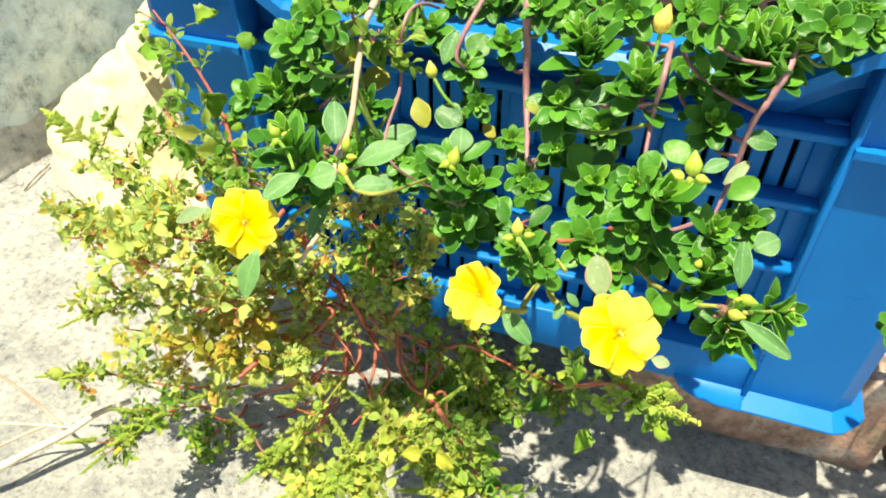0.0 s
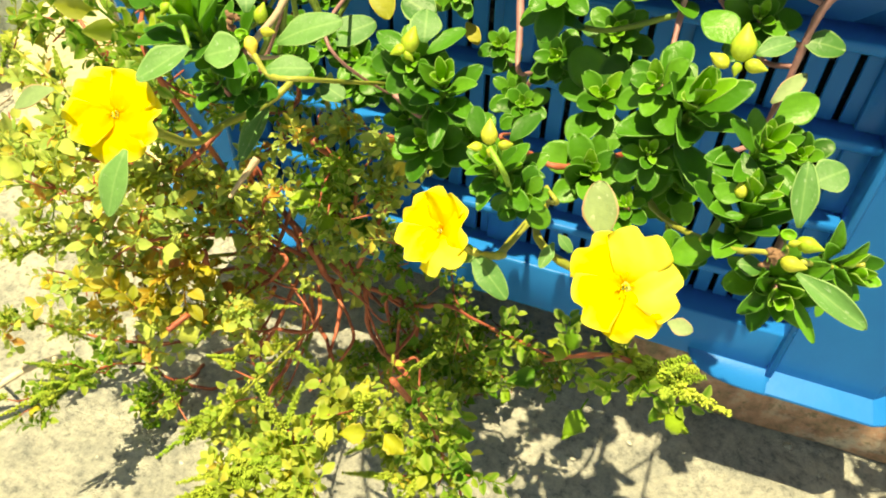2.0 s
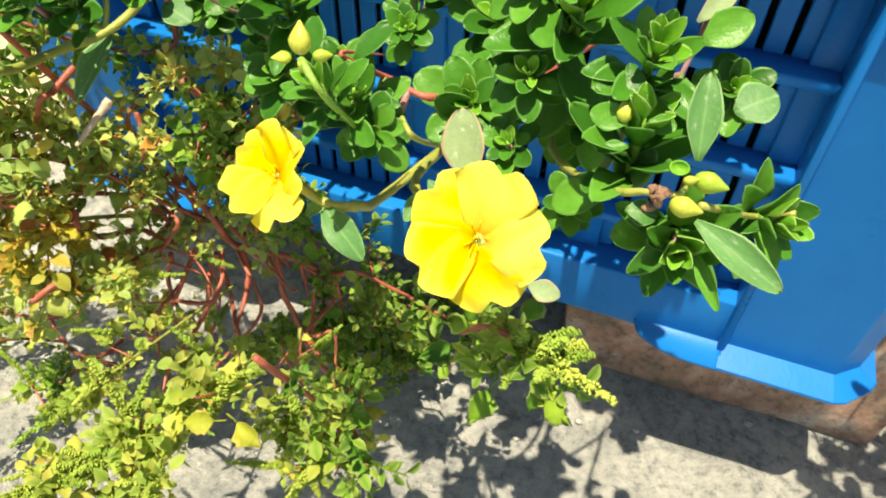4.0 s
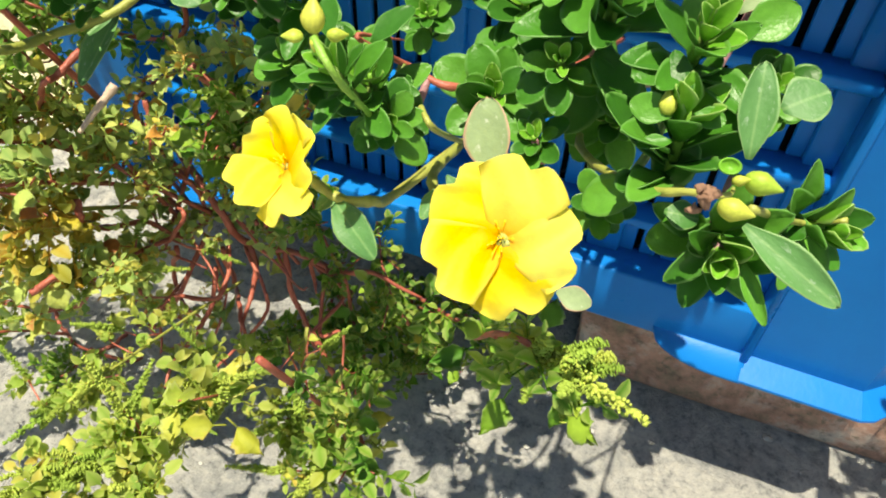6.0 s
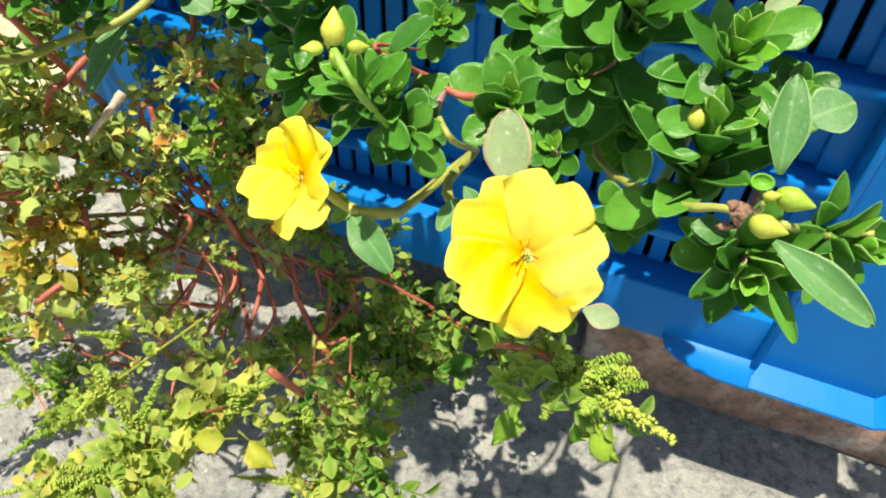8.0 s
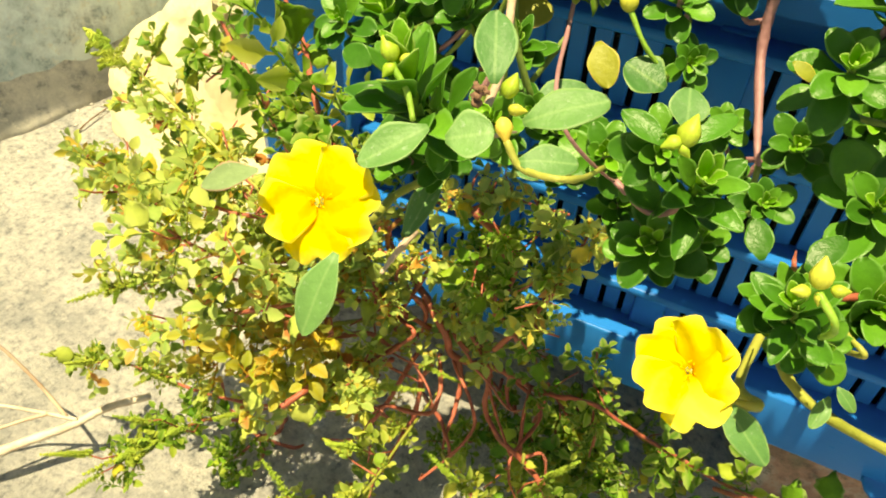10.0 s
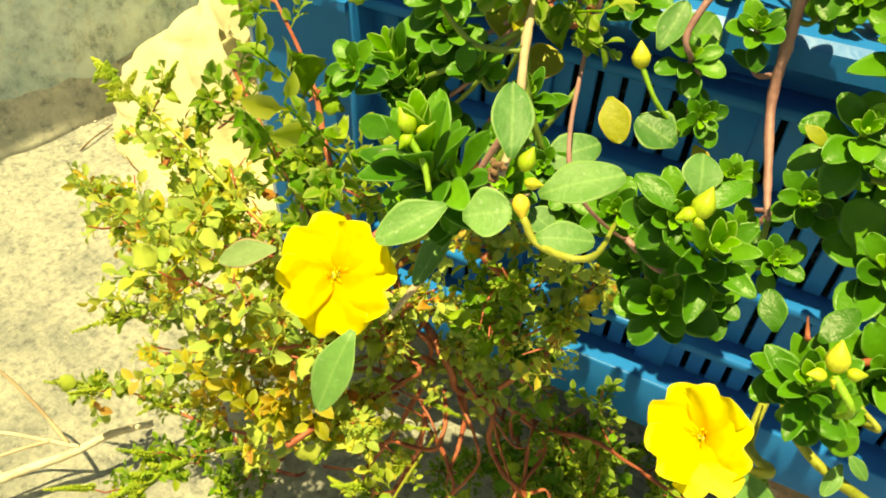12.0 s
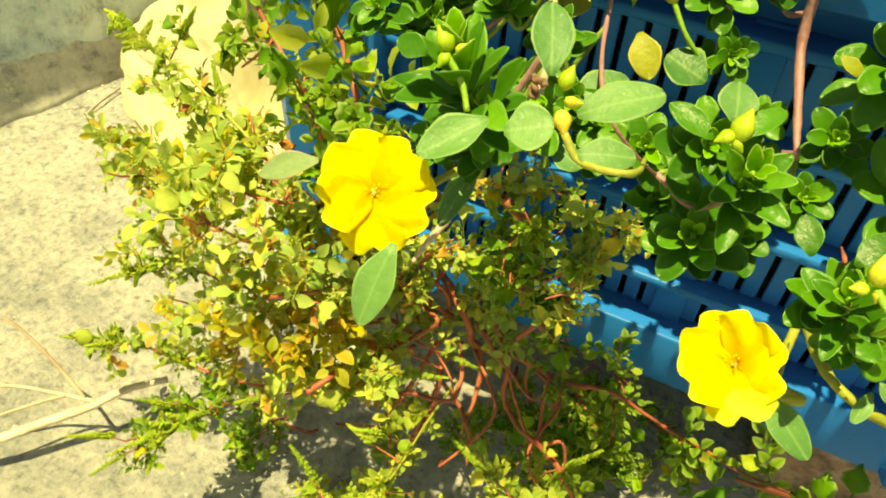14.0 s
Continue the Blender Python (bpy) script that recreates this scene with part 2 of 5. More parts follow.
def blade(name, mat, outline, cols=4, rows=7, thick=0.05, bend=0.15, cup=0.2, wave=0.0, notch=0.0, stalk=0.0, seed=0, tip=0.0):
    """A leaf or petal of length 1 along +Y with its upper side to +Z, as a closed thin shell with a margin attribute."""
    rnd = random.Random(seed)
    phase = rnd.uniform(0, 6)
    corner = 0.16 + 1.1 * notch if notch else 0.0
    bm = bmesh.new()
    margin = bm.verts.layers.float.new("margin")

    def surface(u, v, lift):
        w = outline(v)
        x = u * w
        y = stalk + (1 - stalk) * (v - notch * v ** 4 * math.exp(-(u / 0.22) ** 2) - corner * v ** 3 * abs(u) ** (2.3 if notch > 0.1 else 3))
        z = -bend * v * v + cup * x * x / max(0.05, outline(0.6)) + wave * math.sin(5 * u + 7 * v + phase) * v
        q = bm.verts.new((x, y, z + lift * (1 - 0.75 * abs(u)) * (1 - 0.7 * abs(2 * v - 1) ** 2)))
        q[margin] = 1.0 if abs(u) > 0.99 or v > 0.99 else tip * v ** 4
        return q

    def across(i):
        """Narrow strips along the margins."""
        u = 2 * i / cols - 1
        return u if notch > 0.1 else math.copysign(abs(u) ** 0.42, u)

    top = [[surface(across(i), 1 - (1 - j / rows) ** 1.5, thick / 2) for i in range(cols + 1)] for j in range(rows + 1)]
    low = [[surface(across(i), 1 - (1 - j / rows) ** 1.5, -thick / 2) for i in range(cols + 1)] for j in range(rows + 1)]
    for j in range(rows):
        for i in range(cols):
            bm.faces.new((top[j][i], top[j][i + 1], top[j + 1][i + 1], top[j + 1][i]))
            bm.faces.new((low[j][i], low[j + 1][i], low[j + 1][i + 1], low[j][i + 1]))
    for j in range(rows):
        bm.faces.new((low[j][0], top[j][0], top[j + 1][0], low[j + 1][0]))
        bm.faces.new((top[j][cols], low[j][cols], low[j + 1][cols], top[j + 1][cols]))
    for i in range(cols):
        bm.faces.new((top[0][i], low[0][i], low[0][i + 1], top[0][i + 1]))
        bm.faces.new((low[rows][i], top[rows][i], top[rows][i + 1], low[rows][i + 1]))
    if stalk:
        tube(bm, [Vector((0, -0.02, 0.06)), Vector((0, stalk * 0.5, 0.02)), Vector((0, stalk * 1.1, 0))], 0.022, 0.016, 4)
    return mesh_of(bm, name, mat)


def spatulate(v):
    if v > 0.6:
        s = (v - 0.6) / 0.4
        return 0.29 * (0.88 * math.sqrt(max(0.0, 1 - s * s)) + 0.12 * (1 - s)) + 0.003
    s = v / 0.6
    return 0.05 + 0.243 * s * s * (3 - 2 * s)


def lance(v):
    """Long leaf, widest past the middle, with a blunt point."""
    if v > 0.58:
        q = (v - 0.58) / 0.42
        return 0.245 * (0.62 * math.sqrt(max(0.0, 1 - q * q)) + 0.38 * (1 - q)) + 0.003
    q = v / 0.58
    return 0.06 + 0.188 * q * q * (3 - 2 * q)


def oval(v):
    if v > 0.5:
        q = (v - 0.5) / 0.5
        return 0.30 * (0.75 * math.sqrt(max(0.0, 1 - q * q)) + 0.25 * (1 - q)) + 0.003
    return 0.05 + 0.253 * math.sin(math.pi * v) ** 1.2


def ovate(v):
    return 0.012 + 0.27 * math.sin(math.pi * v ** 0.75) ** 1.1 * (1 + 0.13 * math.sin(31 * v))


def petal_outline(v):
    return 0.13 + 0.55 * v ** 0.72 * (1 - 0.2 * v ** 4)


def facing(place, way, normal, size, roll=0.0):
    """The pose of a blade at place that points along way with its upper side to normal."""
    y = Vector(way).normalized()
    n = Vector(normal)
    z = (n - y * n.dot(y)).normalized()
    m = Matrix((y.cross(z), y, z)).transposed().to_4x4()
    size = size if isinstance(size, tuple) else (size, size, size)
    return Matrix.Translation(place) @ m @ Matrix.Rotation(roll, 4, "Y") @ Matrix.Diagonal((*size, 1))


# ---- ground, wall ----
def ground():
    fine = [-0.95 + 0.0125 * i for i in range(113)]
    far = [1.2, 2.0, 4.0, 8.0, 16.0, 40.0, 120.0]
    xs = [-q for q in far[::-1]] + fine + far[:]
    ys = [-q for q in far[::-1]] + [q + 0.25 for q in fine] + far[:]
    xs, ys = sorted(set(xs)), sorted(set(ys))
    bm = bmesh.new()
    rows = []
    for y in ys:
        line = []
        for x in xs:
            near = max(0.0, 1 - max(abs(x + 0.2), abs(y)) / 1.2)
            z = near * (0.004 * noise.noise((x * 7, y * 7, 0)) + 0.003 * noise.noise((x * 31, y * 31, 4)) + 0.0018 * noise.noise((x * 80, y * 80, 9)))
            line.append(bm.verts.new((x, y, z)))
        rows.append(line)
    for a, c in zip(rows, rows[1:]):
        for i in range(len(xs) - 1):
            bm.faces.new((a[i], a[i + 1], c[i + 1], c[i]))
    return tagged(new("ground", mesh_of(bm, "ground", CONCRETE)), "worn grey concrete ground in bright sun", "ground", kind="structure")


ground()

WALL_X = -0.920
WALL_TURN = 0.19


def wall():
    bm = bmesh.new()
    ny, nz = 90, 30
    grid = []
    for j in range(nz + 1):
        z = -0.03 + 0.75 * j / nz
        line = []
        for i in range(ny + 1):
            y = -1.2 + 3.2 * i / ny
            line.append(bm.verts.new((WALL_X + WALL_TURN * (y - 0.064) - 0.012 + 0.006 * noise.noise((y * 6, z * 6, 2)) + 0.002 * noise.noise((y * 25, z * 25, 5)), y, z)))
        grid.append(line)
    for a, c in zip(grid, grid[1:]):
        for i in range(ny):
            bm.faces.new((a[i], a[i + 1], c[i + 1], c[i]))
    ext = bmesh.ops.extrude_face_region(bm, geom=bm.faces[:])
    bmesh.ops.translate(bm, vec=(-0.16, 0, 0), verts=[v for v in ext["geom"] if isinstance(v, bmesh.types.BMVert)])
    bmesh.ops.recalc_face_normals(bm, faces=bm.faces[:])
    ob = tagged(new("wall_west", mesh_of(bm, "wall_west", PLASTER)), "grey cement-plastered garden wall with faint stains", "wall", kind="structure")
    bm = bmesh.new()
    line = []
    profile = ((-0.014, 0.066), (-0.009, 0.052), (-0.004, 0.037), (0.002, 0.021), (0.007, 0.008), (0.009, -0.001), (0.0, -0.012))
    for i in range(160):
        y = -1.2 + 3.2 * i / 159
        line.append([bm.verts.new((WALL_X + WALL_TURN * (y - 0.064) + dx + 0.006 * noise.noise((y * 12, k, 1)) + 0.003 * noise.noise((y * 50, k, 7)), y, z + 0.005 * noise.noise((y * 9, 0.2, 3)))) for k, (dx, z) in enumerate(profile)])
    for a, c in zip(line, line[1:]):
        for k in range(len(profile) - 1):
            bm.faces.new((a[k], c[k], c[k + 1], a[k + 1]))
    tagged(new("baseboard", mesh_of(bm, "baseboard", SKIRT)), "rough rounded cement foot along the wall", "wall foot", kind="structure")


wall()


# ---- bricks that carry the crate ----
def brick(x, y, turn, label):
    bm = block(-0.113, 0.113, 0, 0.108, 0, 0.1145, 0.008, 2)
    bmesh.ops.subdivide_edges(bm, edges=bm.edges[:], cuts=3, use_grid_fill=True)
    for v in bm.verts:
        q = v.co + Vector((x, y, 0))
        v.co += v.normal * (0.003 * noise.noise(q * 22) + 0.0016 * noise.noise(q * 70))
    ob = new("brick", mesh_of(bm, "brick", BRICK))
    ob.matrix_basis = pose(x, y, -0.001, 0, 0, turn)
    return tagged(ob, label, "brick", "bricks under the crate")


brick(0.024, 0.05, 0.5, "weathered red brick smeared with cement under the crate")
brick(0.262, 0.055, -1.0, "weathered red brick smeared with cement under the crate")
brick(-0.36, 0.10, 1.5, "shaded red brick under the crate")
brick(-0.34, 0.26, -1.0, "shaded red brick under the crate")
brick(0.03, 0.24, 1.0, "shaded red brick under the crate")


# ---- the crate ----
X0, X1, Y1 = -0.447, 0.077, 0.355
IN0, IN1 = -0.368, 0.004
FOOT, SILL, RIM, TOP = 0.1155, 0.124, 0.370, 0.402


def crate():
    ob = thing("plastic_crate", ((X0 + X1) / 2, Y1 / 2, FOOT), "blue plastic slatted crate planted with purslane, on bricks", "crate")

    def flip(bm):
        """The same part on the far side."""
        bmesh.ops.scale(bm, vec=(1, -1, 1), verts=bm.verts[:])
        bmesh.ops.translate(bm, vec=(0, Y1, 0), verts=bm.verts[:])
        bmesh.ops.reverse_faces(bm, faces=bm.faces[:])
        return bm

    def corner(xa, xb, outer):
        """An L-shaped corner post with a rounded outer edge and a sloping foot flange."""
        bm = bmesh.new()
        sgn = 1 if outer == xb else -1
        plan = [(xa if sgn > 0 else xb, 0.0), (outer - sgn * 0.0135, 0.0), (outer - sgn * 0.0125, 0.0006), (outer - sgn * 0.0005, 0.0104), (outer, 0.0115), (outer, 0.09)]
        ways = [(0, -1), (0.15, -1.0), (0.55, -0.85), (0.62, -0.62), (0.78, -0.3), (0.8, 0)]
        rings = []
        for z, off in ((FOOT, -0.0128), (FOOT + 0.0015, -0.0138), (FOOT + 0.0030, -0.0136), (FOOT + 0.0092, 0.0003), (FOOT + 0.016, 0.0), (0.2, -0.001), (0.332, -0.002), (0.3325, -0.008), (0.3375, -0.008), (0.338, -0.002), (0.366, -0.002), (TOP - 0.012, -0.003), (TOP - 0.01, -0.012), (TOP - 0.002, -0.013), (TOP, -0.009)):
            rings.append([bm.verts.new((x - sgn * nx * off, y - ny * off, z)) for (x, y), (nx, ny) in zip(plan, ways)])
        for a, c in zip(rings, rings[1:]):
            for i in range(len(plan) - 1):
                bm.faces.new((a[i], a[i + 1], c[i + 1], c[i]))
        if sgn < 0:
            bmesh.ops.reverse_faces(bm, faces=bm.faces[:])
        bmesh.ops.recalc_face_normals(bm, faces=bm.faces[:])
        bmesh.ops.solidify(bm, geom=bm.faces[:], thickness=0.003)
        return bm

    for mirror in (False, True):
        for xa, xb, outer in ((X0, IN0, X0), (IN1, X1, X1)):
            bm = corner(xa, xb, outer)
            part("corner_post", flip(bm) if mirror else bm, BLUE, ob, smooth=False)

    def long_side(mirror):
        f = flip if mirror else (lambda q: q)
        y = 0.019
        # raised fins beside the corner posts, solid bands, shelf ribs
        for x in (IN0, IN1):
            part("fin", f(block(x - 0.002, x + 0.002, -0.0045, y + 0.004, FOOT + 0.0065, 0.392, 0.0008, 1)), BLUE, ob)
        part("top_band", f(block(IN0, IN1, y + 0.0008, y + 0.0034, 0.338, RIM - 0.004, 0)), BLUE, ob)
        part("bottom_band", f(block(IN0, IN1, 0.0, y + 0.004, SILL - 0.006, 0.157, 0.0015, 2)), BLUE, ob)
        for z, reach in ((0.336, 0.018), (0.287, 0.015), (0.238, 0.016), (0.189, 0.014), (0.127, 0.015)):
            part("rib", f(block(IN0 + 0.002, IN1 - 0.002, y - reach, y + 0.003, z - 0.0028, z + 0.0028, 0.001, 1)), BLUE, ob)
        # wide uprights between the slotted fields
        for x in (IN0 + 0.008, -0.275, -0.18, -0.085, IN1 - 0.006):
            part("upright", f(block(x - 0.009, x + 0.009, y - 0.004, y + 0.004, 0.155, 0.34, 0.001, 1)), BLUE, ob)
        # rim with its sloping shoulders
        bm = bmesh.new()
        rings = []
        for x, z in ((IN0 - 0.004, TOP - 0.004), (IN0 + 0.008, TOP - 0.008), (IN0 + 0.04, RIM + 0.001), (IN0 + 0.05, RIM), (-0.18, RIM - 0.001), (IN1 - 0.05, RIM), (IN1 - 0.04, RIM + 0.001), (IN1 - 0.008, TOP - 0.008), (IN1 + 0.004, TOP - 0.004)):
            rings.append([bm.verts.new((x, dy, z + dz)) for dy, dz in ((y + 0.006, -0.004), (y + 0.006, 0.001), (y + 0.002, 0.004), (-0.008, 0.003), (-0.012, 0.0), (-0.012, -0.009), (-0.009, -0.009), (-0.008, -0.003), (y, -0.006), (y, -0.036), (y + 0.004, -0.036))])
        for a, c in zip(rings, rings[1:]):
            for k in range(len(a)):
                bm.faces.new((a[k], a[(k + 1) % len(a)], c[(k + 1) % len(a)], c[k]))
        bm.faces.new(rings[0])
        bm.faces.new(rings[-1][::-1])
        bmesh.ops.recalc_face_normals(bm, faces=bm.faces[:])
        part("rim", f(bm), BLUE, ob, "pale-edged rim with raised corners", smooth=False)
        # curved foot flange that runs into the sill
        for sgn, xe in ((1, IN1 + 0.001), (-1, IN0 - 0.001)):
            bm = bmesh.new()
            rings = []
            for k in range(17):
                s = k / 16
                x = xe - sgn * 0.05 * s
                w = math.sqrt(max(0.0, 1 - max(0.0, (s - 0.25) / 0.75) ** 2))
                out = 0.0004 + 0.0134 * w
                zt = FOOT + 0.0092
                zo = zt - 0.0006 - 0.0058 * w
                rings.append([bm.verts.new(q) for q in ((x, 0.004, zt + 0.004), (x, 0.0006, zt + 0.002), (x, 0.0, zt), (x, -0.0006, zt - 0.0003), (x, -out, zo), (x, -out - 0.0003, zo - 0.002), (x, -out + 0.001, zo - 0.0035), (x, -out + 0.003, zo - 0.003), (x, 0.003, zt - 0.006), (x, 0.006, zt + 0.003))])
            for a, c in zip(rings, rings[1:]):
                for k in range(10):
                    bm.faces.new((a[k], a[(k + 1) % 10], c[(k + 1) % 10], c[k]))
            bm.faces.new(rings[0])
            bm.faces.new(rings[-1][::-1])
            bmesh.ops.recalc_face_normals(bm, faces=bm.faces[:])
            part("foot_flange", f(bm), BLUE, ob)
        for za, zb in ((0.157, 0.187), (0.191, 0.2355), (0.2405, 0.2845), (0.2895, 0.3335)):
            slat = mesh_of(block(-0.0043, 0.0043, 0, 0.0034, 0, zb - za, 0.0006, 1), "slat", BLUE, False)
            n = int((IN1 - IN0) / 0.0118)
            for i in range(n):
                piece("slat", slat, ob, pose(IN0 + 0.012 + 0.0118 * i, (Y1 - y - 0.0034) if mirror else y, za))

    for mirror in (False, True):
        long_side(mirror)
    for x in (X0 + 0.004, X1 - 0.008):
        part("end_panel", block(x, x + 0.004, 0.088, Y1 - 0.088, SILL, RIM, 0.001, 1), BLUE, ob)
        for z in (0.189, 0.238, 0.287, 0.336, RIM):
            part("rib", block(x - 0.005, x + 0.009, 0.088, Y1 - 0.088, z - 0.003, z + 0.003, 0.001, 1), BLUE, ob)
    part("base", block(X0 + 0.012, X1 - 0.012, 0.014, Y1 - 0.014, SILL - 0.006, SILL + 0.001, 0.001, 1), BLUE, ob)
    return ob


crate()


def soil():
    bm = block(X0 + 0.02, X1 - 0.02, 0.031, Y1 - 0.031, SILL + 0.004, 0.352, 0.004, 1)
    bmesh.ops.subdivide_edges(bm, edges=bm.edges[:], cuts=14, use_grid_fill=True)
    for v in bm.verts:
        v.co += v.normal * (0.004 * noise.noise(v.co * 40)) + Vector((0, 0, 0.012 * noise.noise(v.co * 12) if v.co.z > 0.3 else 0))
    tagged(new("potting_soil", mesh_of(bm, "potting_soil", SOIL)), "dark crumbly potting soil filling the crate", "soil", kind="stuff")


soil()


# ---- the sack ----
def sack():
    prof = [(-0.475, 0.0), (-0.462, 0.12), (-0.475, 0.22), (-0.52, 0.258), (-0.60, 0.262), (-0.655, 0.248), (-0.70, 0.214), (-0.74, 0.170), (-0.79, 0.125), (-0.845, 0.085), (-0.868, 0.045), (-0.862, 0.0)]
    pts = spline([(x, 0, z) for x, z in prof], 14)
    cx, cz = -0.64, 0.0
    bm = bmesh.new()
    rings = []
    n = 60
    for j in range(n + 1):
        s = j / n
        y = 0.17 + 0.24 * s
        k = (1 - abs(2 * s - 1) ** 3.2) ** 0.5
        k = 0.02 + 0.98 * k
        ring = []
        for q in pts:
            p = Vector((cx + (q.x - cx) * k, y - 0.05 * (1 - q.z / 0.3) * (1 - s) + 0.06 * (q.z / 0.3), max(0.0, cz + (q.z - cz) * k)))
            fold = noise.noise((p.x * 10, p.y * 6, p.z * 9)) * 0.007 - 0.008 * max(0.0, 0.25 - abs(noise.noise(p * 13))) ** 1.0 * 2 + 0.003 * math.sin(46 * p.x + 30 * p.z + 6 * noise.noise(p * 8)) * noise.noise(p * 5 + Vector((3, 1, 0))) + 0.004 * abs(noise.noise(p * 28)) - 0.007 * max(0.0, 1 - abs(noise.noise((p.x * 7, p.y * 5, p.z * 22))) * 7) - 0.003 * max(0.0, 1 - abs(noise.noise((p.x * 26 + 4, p.y * 9, p.z * 9))) * 7)
            d = Vector((p.x - cx, (s - 0.5) * 0.4, p.z - cz)).normalized()
            ring.append(bm.verts.new(p + d * fold))
        rings.append(ring)
    for a, c in zip(rings, rings[1:]):
        for i in range(len(a) - 1):
            bm.faces.new((a[i], c[i], c[i + 1], a[i + 1]))
    bm.faces.new(rings[0])
    bm.faces.new(rings[-1][::-1])
    bmesh.ops.recalc_face_normals(bm, faces=bm.faces[:])
    ob = thing("sack", (cx, 0.28, 0.0), "crumpled pale yellow woven sack slumped against the wall", "sack")
    part("sack_body", bm, SACK, ob)
    # the folded mouth, gathered beside the crate
    for k, (x, y, z, w, tall, lean) in enumerate(((-0.548, 0.118, 0.262, 0.045, 0.055, 0.35), (-0.525, 0.126, 0.235, 0.04, 0.07, -0.2), (-0.56, 0.112, 0.225, 0.035, 0.05, 0.1))):
        bm = bmesh.new()
        rows = []
        for j in range(13):
            s = j / 12
            rows.append([bm.verts.new((x + w * (i / 10 - 0.5) + lean * 0.03 * s, y + 0.010 * math.sin(i * 1.9 + k + 2 * s) * (0.4 + 0.6 * s) + 0.02 * s + 0.004 * noise.noise((i * 0.7, j * 0.6, k * 3.0)), z - tall * s + 0.006 * math.sin(i * 1.3 + k))) for i in range(11)])
        for a, c in zip(rows, rows[1:]):
            for i in range(10):
                bm.faces.new((a[i], a[i + 1], c[i + 1], c[i]))
        bmesh.ops.solidify(bm, geom=bm.faces[:], thickness=0.0012)
        part("folded_mouth", bm, SACK, ob, "creased folded mouth of the sack")


sack()


def crumbs():
    """Grit, crumbs of cement and pebbles scattered on the concrete."""
    r = random.Random(11)
    unit = bmesh.new()
    bmesh.ops.create_icosphere(unit, subdivisions=1, radius=1)
    base = np.array([tuple(v.co) for v in unit.verts])
    tri = [tuple(v.index for v in f.verts) for f in unit.faces]
    unit.free()
    verts, faces = [], []
    for k in range(1100):
        if k < 420:
            x, y = WALL_X + 0.026 + abs(r.gauss(0, 0.03)), r.uniform(-0.3, 0.5)
        else:
            x, y = r.uniform(-0.86, 0.45), r.uniform(-0.3, 0.3)
        s = min(0.0032, r.expovariate(1 / 0.0007) + 0.0004)
        v = base * (1 + np.array([[r.uniform(-0.25, 0.25)] for _ in base])) * np.array([s * r.uniform(0.7, 1.4), s, s * 0.7])
        faces += [tuple(len(verts) + c for c in f) for f in tri]
        verts += (v + np.array([x, y, s * 0.25])).tolist()
    me = bpy.data.meshes.new("grit")
    me.from_pydata(verts, [], faces)
    me.materials.append(PEBBLE)
    tagged(new("grit", me), "loose pale grit and cement crumbs on the concrete", "grit", kind="stuff")


crumbs()


# ---- plants ----
rng = random.Random(5)
LEAVES = [blade("leaf", LEAF, spatulate, 4, 8, 0.09, bend, cup, 0.014, 0, 0, i) for i, (bend, cup) in enumerate(((0.02, 0.5), (0.1, 0.35), (-0.12, 0.6), (0.16, 0.4), (-0.05, 0.45)))]
LONG = [blade("leaf", LEAF, lance, 4, 8, 0.08, bend, cup, 0.014, 0, 0, i) for i, (bend, cup) in enumerate(((0.06, 0.6), (-0.08, 0.5), (0.18, 0.7), (-0.16, 0.45)))]
YOUNG = [blade("leaf", LEAF_YOUNG, lance, 4, 7, 0.09, -0.06, 0.6, 0.01, 0, 0, i) for i in range(2)]
BROAD = {m.name: [blade("leaf", m, oval, 6, 10, 0.06, bend, cup, 0.03, 0, 0, i) for i, (bend, cup) in enumerate(((0.14, 0.3), (-0.06, 0.5), (0.22, 0.2)))] for m in (LEAF, LEAF_DARK, LEAF_GREY, LEAF_BLUSH, LEAF_YELLOW)}
WEED_LEAVES = {m.name: [blade("leaf", m, ovate, 4, 11, 0.02, bend, cup, wave, 0.04, 0.24, i) for i, (bend, cup, wave) in enumerate(((0.1, 0.4, 0.09), (0.3, 0.6, 0.11), (-0.05, 0.9, 0.1), (0.22, -0.4, 0.13)))] for m in (MIX, GREEN, GOLD, LIME)}
# tip 0.85 spreads that painted glare over the outer part of each petal
PETALS = [blade("petal", PETAL, petal_outline, 14, 12, 0.012, bend, cup, 0.075, 0.16, 0, i, 0.85) for i, (bend, cup) in enumerate(((0.03, 0.06), (0.12, -0.08), (-0.1, 0.14), (0.18, 0.04), (0.06, -0.05)))]


def jitter(s):
    return Vector((rng.gauss(0, s), rng.gauss(0, s), rng.gauss(0, s)))


def purslane(points, radius, over=True, bark=None):
    """A main stem that hangs over the rim; shoots are added to it."""
    start = [(points[0][0], max(0.05, points[0][1] + 0.07), 0.352), (points[0][0], points[0][1] + 0.03, max(0.378, points[0][2]))]
    if not over:
        start = [(points[0][0] + 0.01, 0.03, points[0][2] - 0.04), (points[0][0] + 0.005, 0.0, points[0][2] - 0.03)]
    tail = Vector(points[-1]) + Vector((0.002, 0.022, -0.012))
    line = spline(start + list(points) + [tail])
    ob = thing("purslane_plant", line[0], "flowering purslane with fleshy green leaves hanging over the crate rim", "plant", "purslane plants")
    part("main_stem", tube(bmesh.new(), line, radius * 0.88, radius * 0.15, 9, 0.18, 2.5), bark or PINK_STEM, ob, "pinkish fleshy stem")
    ob["line"] = [c for q in line[8:] for c in q]
    return ob


